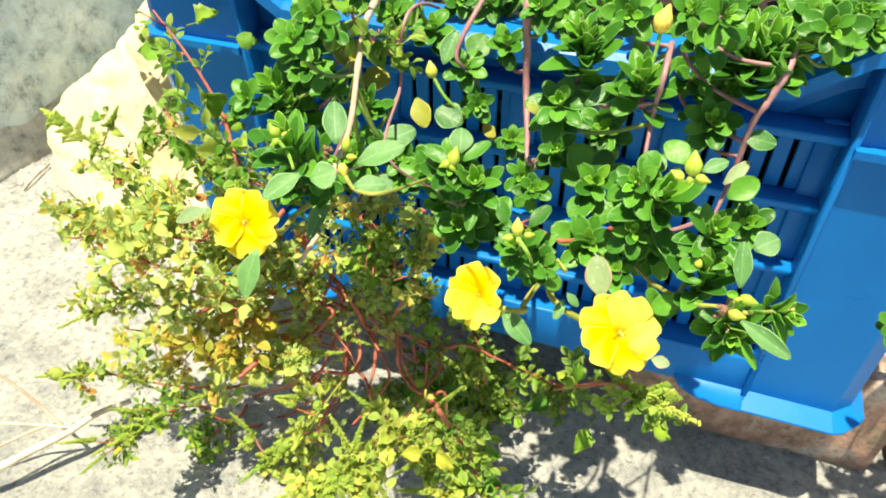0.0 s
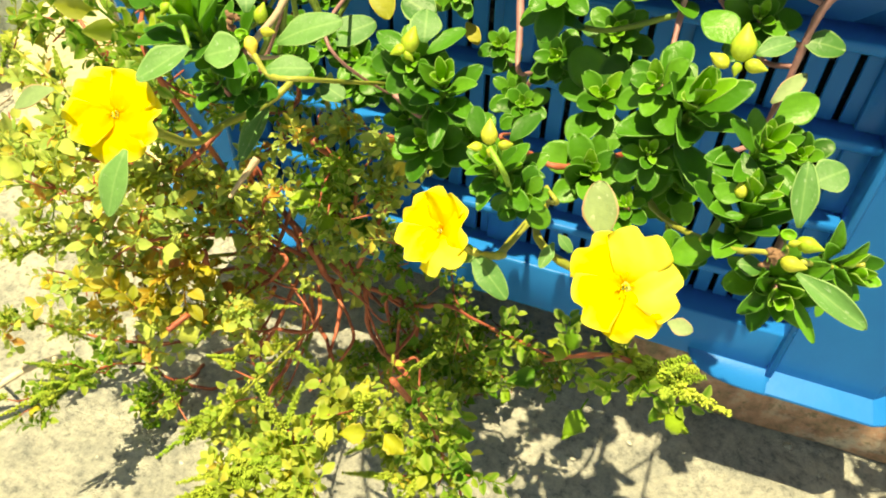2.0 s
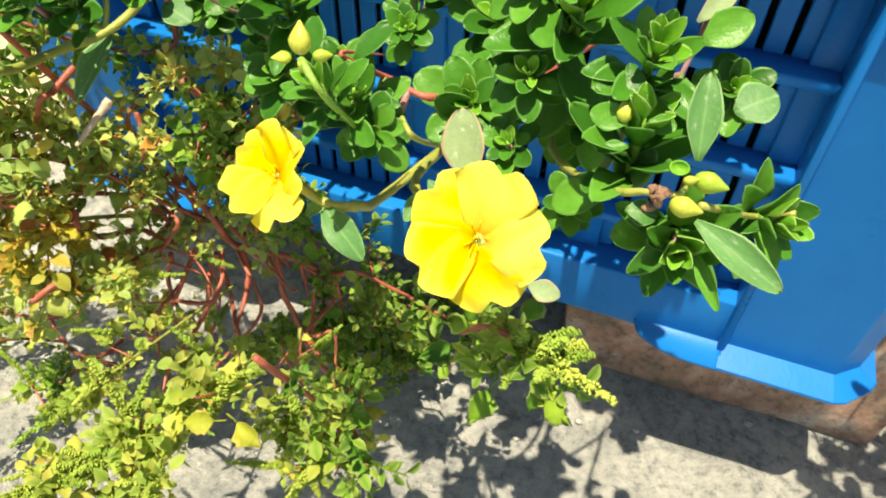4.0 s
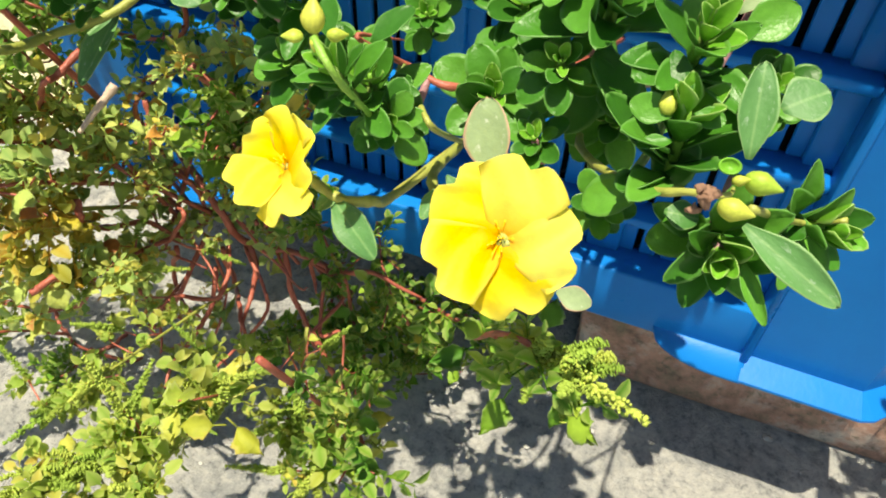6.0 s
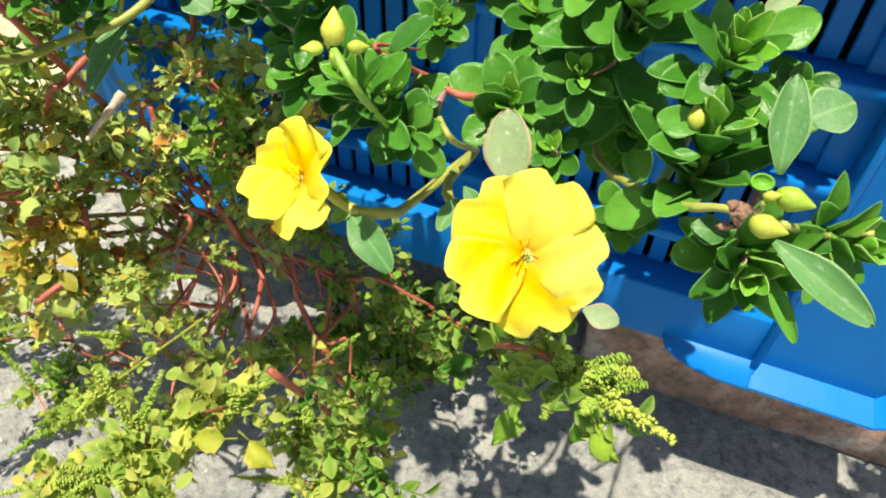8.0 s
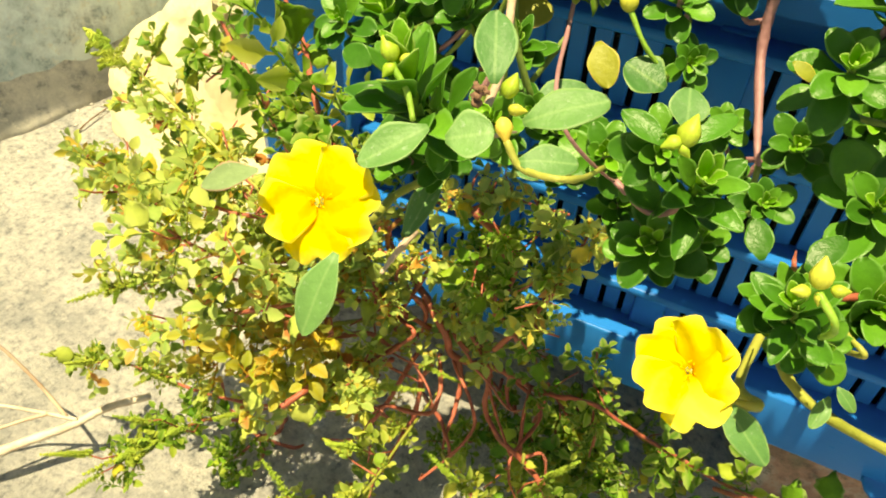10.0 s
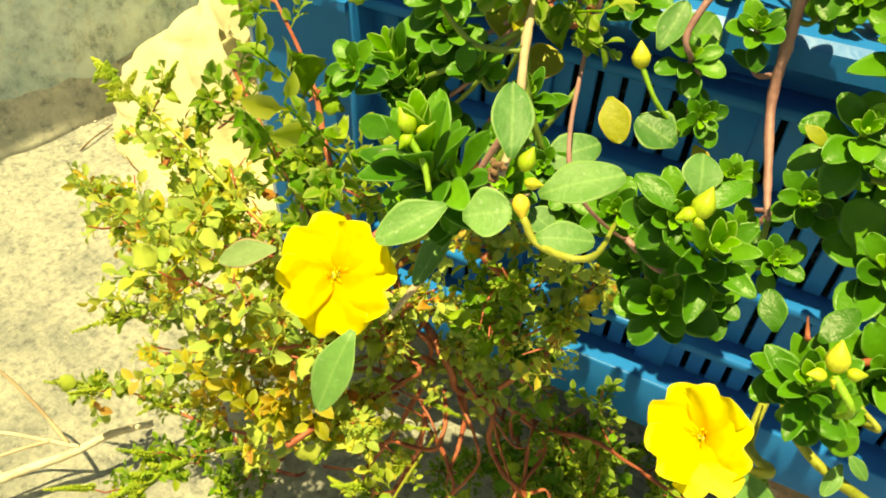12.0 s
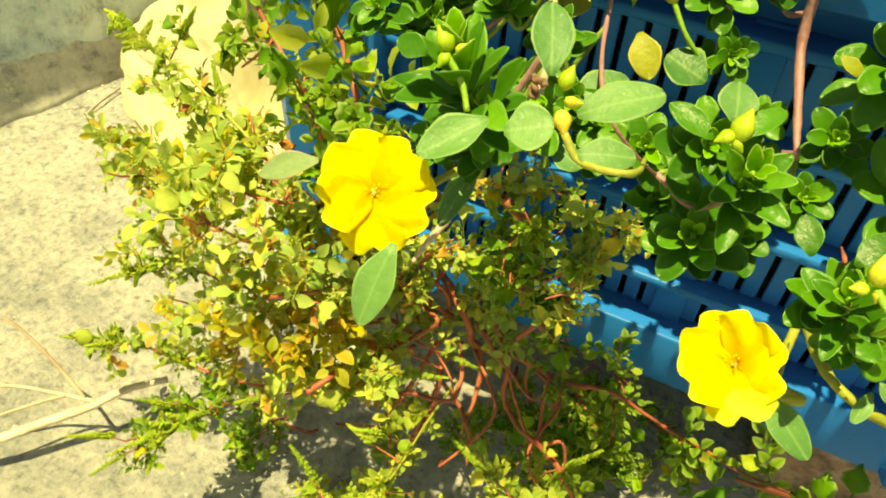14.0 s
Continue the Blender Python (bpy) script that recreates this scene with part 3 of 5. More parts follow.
def rosette(parent, centre, axis, r, style):
    """The leafy head of a shoot. top: a tight whorl of cupped leaves; fan: longer leaves that climb a stem."""
    axis = axis.normalized()
    u = axis.orthogonal().normalized()
    v = axis.cross(u)
    turn = rng.uniform(0, 6.28)
    fan = style == "fan"
    n = 14 if fan else 15
    reach = 1.0 if fan else 0.5
    part("leaf_axis", tube(bmesh.new(), [centre - axis * r * reach, centre - axis * r * 0.3, centre + axis * r * 0.12], r * 0.1, r * 0.05, 6), YOUNG_STEM, parent)
    for i in range(n):
        k = i / (n - 1)
        a = turn + i * 2.39996 + rng.gauss(0, 0.14)
        out = u * math.cos(a) + v * math.sin(a)
        e = radians((22 + 48 * k if fan else 4 + 66 * k ** 1.15) + rng.gauss(0, 8))
        way = out * math.cos(e) + axis * math.sin(e)
        size = r * ((1.22 if fan else 1.18) - (0.62 if fan else 0.8) * k ** 1.15) * rng.uniform(0.88, 1.1)
        base = centre + axis * r * (-reach + (reach + 0.02) * k) + out * r * 0.04
        wide = size * rng.uniform(0.9, 1.05) * (0.98 if fan else 1.14)
        leaf = rng.choice((LONG if fan else LEAVES) if k < 0.68 else YOUNG)
        piece("leaf", leaf, parent, facing(base, way, axis * math.cos(e) - out * math.sin(e) + jitter(0.1), (wide, size * 1.05, size)))


def shoot(plant, centre, r, style="top", axis=None):
    centre = Vector(centre)
    if axis is None:
        axis = Vector((0.02, -0.66, 0.7)) + jitter(0.2)
    axis = Vector(axis).normalized()
    flat = list(plant["line"])
    best = min((Vector(flat[i:i + 3]) for i in range(0, len(flat), 3)), key=lambda q: (q - centre + axis * 0.02).length)
    foot = centre - axis * min(r * 1.6, 0.7 * (best - centre).length)
    line = spline([best, best.lerp(foot, 0.6) + Vector((0, 0, -0.006)), foot, centre - axis * r * 0.1], 5)
    stem = part("shoot", tube(bmesh.new(), line, 0.0011, 0.0010, 7, 0.15), SHOOT_STEM if rng.random() < 0.6 else PINK_STEM, plant)
    rosette(stem, centre, axis, r, style)
    # more leaves further down the shoot
    for k in range(int(2 + r * 160)):
        q = line[int((0.4 + 0.45 * rng.random()) * (len(line) - 1))]
        out = (Vector((rng.uniform(-1, 1), rng.uniform(-1.0, 0.1), rng.uniform(-0.4, 0.8)))).normalized()
        piece("leaf", rng.choice(LEAVES), stem, facing(q, out, axis + jitter(0.25), r * rng.uniform(0.9, 1.15)))


def broad_leaf(base, tip, width, mat):
    """A single large leaf from base towards tip, leaning back to face the light."""
    up = Vector((0.05, -0.6, 0.8))
    back = Vector((0.0, 0.7, -0.71))
    way = Vector(tip) - Vector(base)
    way -= back * (0.8 * way.dot(up) / back.dot(up))
    n = way.length
    ob = new("leaf", rng.choice(BROAD[mat.name]))
    ob.matrix_basis = facing(base, way, up + jitter(0.14), (width * 0.77 / 0.46, n * 1.08, n * 0.8))
    attach(ob, CROWN)


def stalk(points, radius, mat):
    part("side_stem", tube(bmesh.new(), spline(points, 6), radius, radius * 0.8, 8, 0.16), mat, CROWN)


def bud(base, tip, r, mat):
    way = Vector(tip) - Vector(base)
    bm = bmesh.new()
    bmesh.ops.create_uvsphere(bm, u_segments=10, v_segments=8, radius=1)
    for v in bm.verts:
        s = v.co.z
        thin = 1 - 0.62 * max(0.0, s) ** 1.3
        a = math.atan2(v.co.y, v.co.x)
        v.co.x *= thin * (1 + 0.09 * math.cos(3 * a))
        v.co.y *= thin * (0.9 + 0.09 * math.cos(3 * a))
        v.co.z += 0.25 * max(0.0, s) ** 3
    ob = part("bud", bm, mat, CROWN)
    z = way.normalized()
    m = z.to_track_quat("Z", "Y").to_matrix().to_4x4()
    ob.matrix_basis = Matrix.Translation(base) @ m @ Matrix.Diagonal((r * 0.66, r * 0.66, r * 0.86, 1))


def dry_bloom(place, r):
    bm = bmesh.new()
    for k in range(7):
        c = Vector(place) + Vector((rng.gauss(0, 0.3), rng.gauss(0, 0.2), -0.25 * k + rng.gauss(0.5, 0.2))) * r * 0.8
        n0 = len(bm.verts)
        bmesh.ops.create_icosphere(bm, subdivisions=2, radius=r * 0.36 * rng.uniform(0.6, 1.1), matrix=Matrix.Translation(c))
        bm.verts.ensure_lookup_table()
        for v in bm.verts[n0:]:
            v.co += (v.co - c) * 1.5 * noise.noise(v.co * 900)
    part("withered_bloom", bm, WITHERED, CROWN, "shrivelled brown withered bloom")


def cut_calyx(place, r):
    bm = bmesh.new()
    ring = []
    for rad, h in ((0.5, -1.2), (0.95, -0.5), (1.0, 0.25), (0.84, 0.28), (0.74, 0.05), (0.02, -0.05)):
        ring.append([bm.verts.new((rad * math.cos(a * 0.5236), rad * math.sin(a * 0.5236), h)) for a in range(12)])
    for a, c in zip(ring, ring[1:]):
        for i in range(12):
            bm.faces.new((a[i], a[(i + 1) % 12], c[(i + 1) % 12], c[i]))
    ob = part("open_calyx", bm, LEAF_YOUNG, CROWN, "open ring-shaped green seed cup")
    ob.matrix_basis = Matrix.Translation(place) @ Vector((0.05, -0.75, 0.65)).to_track_quat("Z", "Y").to_matrix().to_4x4() @ Matrix.Diagonal((r, r * 0.75, r, 1))


def flower(place, axis, r, cup, stem):
    place, axis = Vector(place), Vector(axis).normalized()
    ob = thing("flower", place, "open bright yellow purslane flower with notched petals", "flower", "yellow flowers")
    u = axis.orthogonal().normalized()
    v = axis.cross(u)
    base = place - axis * r * 0.22
    for i in range(5):
        a = radians(72 * i + rng.uniform(-6, 6)) + 0.5
        out = u * math.cos(a) + v * math.sin(a)
        e = radians(cup + (2, -3, 5, -2, 3)[i])
        piece("petal", PETALS[i], ob, facing(base + out * r * 0.03, out * math.cos(e) + axis * math.sin(e), axis * math.cos(e) - out * math.sin(e), r * rng.uniform(0.97, 1.06), rng.uniform(-0.05, 0.05)))
    bm = bmesh.new()
    for k in range(18):
        a, q = rng.uniform(0, 6.28), rng.uniform(0.0, 0.14) * r
        foot = base + (u * math.cos(a) + v * math.sin(a)) * q * 0.5
        head = foot + axis * r * rng.uniform(0.08, 0.15) + (u * math.cos(a) + v * math.sin(a)) * q * 1.2
        tube(bm, [foot, foot.lerp(head, 0.8), head], r * 0.006, r * 0.011, 4)
    part("stamen_tuft", bm, STAMEN, ob, "tuft of orange-yellow stamens")
    line = spline([place - axis * r * 0.2, place - axis * r * 0.6] + list(stem), 6)
    part("flower_stalk", tube(bmesh.new(), line, 0.0014, 0.0016, 8, 0.12), GREEN_STEM, ob, "smooth yellow-green stalk")



def spike_mesh(mat):
    """A flower spike of length 1 along +Y, made of many small beads."""
    bm = bmesh.new()
    r = random.Random(3)
    for k in range(15):
        # round whorls of tiny beads, closer and smaller to the tip
        s = 0.04 + 0.95 * (k / 14) ** 0.85
        ball = 0.15 * (1 - 0.75 * s) * r.uniform(0.8, 1.2)
        for q in range(26 - k):
            d = Vector((r.gauss(0, 1), r.gauss(0, 1), r.gauss(0, 1))).normalized() * ball * r.uniform(0.45, 1.0)
            c = Vector((d.x, s + 0.42 * d.y, d.z))
            if r.random() < 0.55:
                bmesh.ops.create_icosphere(bm, subdivisions=1, radius=0.02 * r.uniform(0.6, 1.3), matrix=Matrix.Translation(c) @ Matrix.Diagonal((1.2, 0.6, 1.2, 1)))
            else:
                bmesh.ops.create_cone(bm, segments=4, radius1=0.018, radius2=0.002, depth=0.07 * r.uniform(0.6, 1.3), cap_ends=True, matrix=Matrix.Translation(c) @ Vector((d.x, 0.5 * ball, d.z)).to_track_quat("Z", "Y").to_matrix().to_4x4())
    tube(bm, [Vector((0, 0, 0)), Vector((0, 0.5, 0)), Vector((0, 1, 0))], 0.03, 0.01, 5)
    bm.verts.layers.float.new("margin")
    return mesh_of(bm, "flower_spike", mat)


SPIKE_MAT = leaf_material("spike", [(0.0, (0.28, 0.44, 0.07)), (1.0, (0.52, 0.6, 0.12))], 0.8, (0.4, 0.4, 0.1), 0.2)
SPIKE = spike_mesh(SPIKE_MAT)


def sprig(seed):
    """Corners and faces of a short twig of length 1 along +Y with a handful of tiny leaves."""
    r = random.Random(seed)
    verts, faces, rim = [], [], []
    for k in range(9):
        s = 0.15 + 0.85 * k / 8
        a = k * 2.4 + r.uniform(-0.4, 0.4)
        out = Vector((math.cos(a), 0.5 + r.uniform(-0.3, 0.5), 0.25 + 0.8 * math.sin(a))).normalized()
        m = facing((0, s, 0), out, Vector((r.gauss(0, 0.3), r.gauss(0, 0.3), 1)), 0.55 * r.uniform(0.6, 1.15))
        n0 = len(verts)
        for y, w, z in ((0.0, 0.02, 0.0), (0.22, 0.05, 0.02), (0.42, 0.26, 0.05), (0.7, 0.25, 0.03), (0.9, 0.13, -0.02), (1.0, 0.02, -0.06)):
            for x in (-1, 0, 1):
                verts.append(m @ Vector((x * w, y, z + 0.36 * abs(x) * w)))
                rim.append(0.5 if x and y > 0.4 else 0.0)
        for p in range(5):
            for i in range(2):
                c = n0 + 3 * p + i
                faces.append((c, c + 1, c + 4, c + 3))
    n0 = len(verts)
    for y in (0.0, 1.0):
        for k in range(3):
            verts.append(Vector((0.022 * math.cos(2.1 * k), y, 0.022 * math.sin(2.1 * k))))
            rim.append(0.0)
    for k in range(3):
        faces.append((n0 + k, n0 + (k + 1) % 3, n0 + 3 + (k + 1) % 3, n0 + 3 + k))
    return np.array([tuple(v) for v in verts]), faces, rim


SPRIGS = [sprig(i) for i in range(7)]


def fine_foliage(parent, mat, poses):
    """The smallest leaves of a weed, joined."""
    verts, faces, rims, n0 = [], [], [], 0
    for m in poses:
        v, f, r = rng.choice(SPRIGS)
        a = np.array(m)
        verts.append(v @ a[:3, :3].T + a[:3, 3])
        faces += [tuple(n0 + c for c in q) for q in f]
        rims += r
        n0 += len(v)
    me = bpy.data.meshes.new("fine_foliage")
    me.from_pydata(np.concatenate(verts).tolist(), [], faces)
    me.attributes.new("margin", "FLOAT", "POINT").data.foreach_set("value", rims)
    me.polygons.foreach_set("use_smooth", [True] * len(me.polygons))
    me.materials.append(FINE[mat.name])
    ob = new("fine_foliage", me)
    attach(ob, parent)
    tagged(ob, kind="stuff")


def weed(points, n, size, mat, spikes, radius, leafy=1.0):
    line = spline(points, 8)
    ob = thing("weed", line[0], {"weed_leaf": "sprawling amaranth weed with small green, yellow and rust leaves", "green_weed_leaf": "low green amaranth weed with small oval leaves", "golden_weed_leaf": "yellowing amaranth weed with golden leaves", "lime_weed_leaf": "lime-green amaranth weed with knobbly flower spikes"}[mat.name], "weed", "weeds round the crate")
    stem = part("stem", tube(bmesh.new(), line, radius, radius * 0.45, 6, 0.2), GREEN_STEM if mat in (GOLD, LIME) else RED_STEM, ob, "thin jointed stem")
    m = len(line) - 1
    # short side twigs carry the leaves
    twigs = []
    for k in range(max(3, n // 3)):
        s = leafy * (0.22 + 0.78 * (k + rng.random()) / max(3, n // 3))
        q = line[min(m, int(s * m))]
        end = q + Vector((rng.gauss(0, 0.6), rng.gauss(-0.15, 0.5), rng.gauss(0.25, 0.5))).normalized() * rng.uniform(0.010, 0.026) * min(1.0, 0.3 + n / 28)
        twigs.append((q, end))
        part("twig", tube(bmesh.new(), [q, q.lerp(end, 0.5) + jitter(0.002), end], radius * 0.5, radius * 0.3, 5), RED_STEM if rng.random() < 0.7 else GREEN_STEM, ob)
    for k in range(int(n * 0.92)):
        if rng.random() < 0.8 and twigs:
            a, b = rng.choice(twigs)
            q = a.lerp(b, rng.uniform(0.3, 1.0))
        else:
            q = line[int(leafy * (0.1 + 0.9 * rng.random()) * m)]
        out = Vector((rng.gauss(0, 0.8), rng.gauss(-0.3, 0.7), rng.gauss(0.1, 0.6))).normalized()
        big = size * rng.choice((0.42, 0.5, 0.6, 0.72, 0.86, 1.05, 1.3))
        tip = q + out * big
        if tip.z < 0.004:
            out.z = abs(out.z)
        piece("leaf", rng.choice(WEED_LEAVES[mat.name]), ob, facing(q, out, Vector((0, -0.45, 0.9)) + jitter(0.35), big))
    poses = []
    for k in range(int(n * 0.95)):
        if rng.random() < 0.7:
            a, b = rng.choice(twigs)
            q = a.lerp(b, rng.uniform(0.1, 1.0))
        else:
            q = line[int(leafy * (0.3 + 0.7 * rng.random()) * m)]
        out = Vector((rng.gauss(0, 0.8), rng.gauss(-0.2, 0.7), rng.gauss(0.25, 0.6))).normalized()
        if q.z < 0.02:
            out.z = abs(out.z)
        poses.append(facing(q, out, Vector((0, -0.45, 0.9)) + jitter(0.4), size * rng.uniform(0.6, 1.35)))
    fine_foliage(ob, mat, poses)
    if spikes:
        way = (line[-1] - line[-4]).normalized()
        piece("flower_spike", SPIKE, ob, facing(line[-1] - way * 0.016, way, (0, -0.5, 1), (0.026, 0.040, 0.026)))
        # knots of beads crowd the last stretch of the stem
        for k in range(15):
            s = 0.62 + 0.38 * k / 14
            q = line[int(s * m)]
            w = (way + jitter(0.75)).normalized()
            piece("flower_spike", SPIKE, ob, facing(q, w, (0.2, -0.5, 1), (0.024, 0.012 + 0.008 * (1 - s), 0.024)))
        for k in range(0 if n < 12 else min(18, n // 2)):
            q, end = rng.choice(twigs)
            w = (end - q).normalized()
            piece("flower_spike", SPIKE, ob, facing(end - w * 0.004, w, (0.2, -0.5, 1), (0.020, rng.uniform(0.014, 0.026), 0.020)))
    return ob


def big_leaf(parent, base, tip, width, mat):
    way = Vector(tip) - Vector(base)
    piece("leaf", rng.choice(WEED_LEAVES[mat.name]), parent, facing(base, way, Vector((0.05, -0.6, 0.8)) + jitter(0.3), (width / (0.72 if mat is GOLD else 0.58), way.length, way.length)))


def red_stem(points, radius):
    line = spline(points, 8)
    line = [q + Vector((noise.noise(q * 60), noise.noise(q * 60 + Vector((5, 0, 0))), noise.noise(q * 60 + Vector((0, 7, 0))))) * 0.002 for q in line]
    ob = thing("creeping_weed", line[0], "bare reddish creeping weed runner at the crate foot", "weed", "bare weed runners")
    part("stem", tube(bmesh.new(), line, radius * 1.25, radius * 0.45, 8, 0.2, 3.0), RED_STEM, ob)


def pale_stub(points, radius):
    ob = thing("broken_stem", points[0], "pale broken stem end among the weeds", "stem")
    part("stub", tube(bmesh.new(), spline(points, 6), radius, radius * 0.4, 9, 0.2), PALE_STEM, ob)


def fallen_stalk(points):
    ob = thing("dry_stalk", points[0], "thin dark dead stalk lying on the concrete", "twig")
    part("stalk", tube(bmesh.new(), spline(points, 6), 0.0010, 0.0007, 6, 0.2), BROWN_DRY, ob)


def dry_twig(*branches):
    ob = thing("dry_twig", branches[0][0], "bleached dry forked twig lying on the concrete", "twig")
    for k, b in enumerate(branches):
        part("branch", tube(bmesh.new(), spline(b, 12), 0.0024 if k == 0 else 0.0014, 0.0036 if k == 0 else 0.001, 8, 0.12), PALE_TWIG if k < 2 else PALE_STEM, ob)


CROWN = thing("purslane_plant", (-0.18, 0.05, 0.352), "flowering purslane with broad dusty leaves and fat buds", "plant", "purslane plants")

# purslane shoots
plant = purslane([(-0.174, -0.021, 0.399), (-0.172, -0.023, 0.375), (-0.170, -0.027, 0.354), (-0.163, -0.048, 0.339), (-0.158, -0.063, 0.330)], 0.0026)
shoot(plant, (-0.1636, -0.0491, 0.3109), 0.0099, "top", (0.2, -0.7, 0.7))
shoot(plant, (-0.1828, -0.0260, 0.3784), 0.0103, "top", (0, -0.55, 0.83))
shoot(plant, (-0.1730, -0.0395, 0.3272), 0.0093, "top", (0, -0.7, 0.7))
shoot(plant, (-0.1463, -0.0437, 0.3294), 0.0128, "top", (0, -0.75, 0.65))
shoot(plant, (-0.1670, -0.0250, 0.4000), 0.0125)
shoot(plant, (-0.1510, -0.0770, 0.3240), 0.0100)
shoot(plant, (-0.2190, 0.0040, 0.3850), 0.0116)
shoot(plant, (-0.1960, 0.0200, 0.3850), 0.0125)
shoot(plant, (-0.1610, 0.0080, 0.3870), 0.0125)
shoot(plant, (-0.1370, 0.0090, 0.3920), 0.0110)
shoot(plant, (-0.1850, 0.0290, 0.3850), 0.0125)
shoot(plant, (-0.2030, 0.0090, 0.3850), 0.0125)
shoot(plant, (-0.1550, 0.0010, 0.3850), 0.0111)
plant = purslane([(-0.0450, -0.036, 0.3930), (-0.0505, -0.044, 0.3760), (-0.0540, -0.045, 0.3644), (-0.0555, -0.047, 0.3377), (-0.0600, -0.060, 0.3150)], 0.0021)
shoot(plant, (-0.0873, -0.1161, 0.3633), 0.0201, "fan", (0.15, -0.45, 0.88))
shoot(plant, (-0.0443, -0.0280, 0.3979), 0.0185, "fan", (0.7, -0.3, 0.65))
shoot(plant, (-0.0646, -0.0255, 0.3962), 0.0215, "fan", (-0.35, -0.2, 0.9))
shoot(plant, (-0.0550, -0.0269, 0.3957), 0.0235, "fan", (0.25, -0.25, 0.93))
shoot(plant, (-0.0849, -0.0169, 0.3699), 0.0129, "top", (0.2, -0.5, 0.8))
shoot(plant, (-0.0720, -0.0405, 0.3598), 0.0141, "top", (0, -0.65, 0.75))
shoot(plant, (-0.0340, -0.0370, 0.4120), 0.0125)
shoot(plant, (-0.0790, -0.0510, 0.4170), 0.0125)
shoot(plant, (-0.0660, -0.0200, 0.3690), 0.0097)
shoot(plant, (-0.0420, -0.0560, 0.3140), 0.0125)
shoot(plant, (-0.0570, -0.1140, 0.3380), 0.0084)
shoot(plant, (-0.0380, -0.0120, 0.4070), 0.0125)
shoot(plant, (-0.0180, -0.0050, 0.4070), 0.0090)
shoot(plant, (-0.0860, -0.0340, 0.3980), 0.0112)
shoot(plant, (-0.0230, -0.0150, 0.3990), 0.0112)
shoot(plant, (-0.0100, -0.0070, 0.4020), 0.0125)
shoot(plant, (-0.0160, -0.0030, 0.4090), 0.0112)
shoot(plant, (-0.0930, -0.0060, 0.3990), 0.0122)
shoot(plant, (-0.0700, 0.0100, 0.4010), 0.0125)
shoot(plant, (-0.0470, 0.0150, 0.3980), 0.0104)
shoot(plant, (-0.1160, -0.0070, 0.4040), 0.0125)
shoot(plant, (-0.0260, 0.0250, 0.4010), 0.0104)
shoot(plant, (-0.0040, 0.0330, 0.4000), 0.0124)
plant = purslane([(-0.099, -0.064, 0.393), (-0.100, -0.066, 0.371), (-0.099, -0.082, 0.353)], 0.0017)
shoot(plant, (-0.1001, -0.1143, 0.3658), 0.0131, "top", (-0.3, -0.6, 0.7))
shoot(plant, (-0.1399, -0.0579, 0.4040), 0.0160, "fan", (-0.3, -0.3, 0.9))
shoot(plant, (-0.1352, -0.0594, 0.3995), 0.0186, "fan", (0.1, -0.2, 0.95))
shoot(plant, (-0.1074, -0.0617, 0.3889), 0.0176, "fan", (0.0, -0.35, 0.93))
shoot(plant, (-0.1434, -0.0697, 0.3725), 0.0150, "top", (0.0, -0.6, 0.8))
shoot(plant, (-0.0970, -0.1210, 0.3450), 0.0104)
shoot(plant, (-0.1210, -0.0330, 0.4050), 0.0125)
plant = purslane([(-0.255, -0.042, 0.390), (-0.254, -0.060, 0.373), (-0.235, -0.113, 0.367), (-0.225, -0.150, 0.368)], 0.0022, True, PALE_STEM)
shoot(plant, (-0.2465, -0.1510, 0.3805), 0.0180, "fan", (-0.15, -0.22, 0.96))
shoot(plant, (-0.2320, -0.0893, 0.3404), 0.0085, "top", (0, -0.8, 0.6))
shoot(plant, (-0.2622, -0.1270, 0.3369), 0.0110, "top", (-0.1, -0.6, 0.8))
shoot(plant, (-0.2517, -0.1190, 0.3330), 0.0115, "top", (0.1, -0.6, 0.8))
shoot(plant, (-0.2404, -0.1050, 0.3417), 0.0120, "top", (0, -0.5, 0.85))
shoot(plant, (-0.2180, -0.0900, 0.3270), 0.0115, "top", (0, -0.6, 0.8))
shoot(plant, (-0.2509, -0.1372, 0.3641), 0.0146, "fan", (-0.35, -0.55, 0.75))
shoot(plant, (-0.2475, -0.0699, 0.3550), 0.0118, "fan", (0, -0.6, 0.8))
shoot(plant, (-0.2975, -0.0650, 0.3404), 0.0177, "fan", (0.1, -0.5, 0.85))
shoot(plant, (-0.3067, -0.0645, 0.3502), 0.0193, "fan", (-0.2, -0.5, 0.85))
shoot(plant, (-0.2876, -0.0559, 0.3626), 0.0151, "top", (0.3, -0.5, 0.8))
shoot(plant, (-0.2890, -0.0482, 0.3788), 0.0164, "fan", (0.1, -0.3, 0.9))
shoot(plant, (-0.2710, -0.0940, 0.3970), 0.0122)
shoot(plant, (-0.2660, -0.0820, 0.4040), 0.0123)
shoot(plant, (-0.3140, -0.0830, 0.3510), 0.0118)
shoot(plant, (-0.2490, -0.0250, 0.3850), 0.0106)
shoot(plant, (-0.2670, -0.0720, 0.3600), 0.0103)
shoot(plant, (-0.2920, -0.0350, 0.3890), 0.0125)
shoot(plant, (-0.2810, -0.0010, 0.3850), 0.0125)
shoot(plant, (-0.2470, -0.0050, 0.3850), 0.0117)
plant = purslane([(-0.196, -0.036, 0.399), (-0.202, -0.052, 0.382), (-0.199, -0.051, 0.373)], 0.0017)
shoot(plant, (-0.1892, -0.0543, 0.3543), 0.0088, "top", (0.4, -0.7, 0.5))
shoot(plant, (-0.1992, -0.0473, 0.3716), 0.0108, "top", (0, -0.55, 0.83))
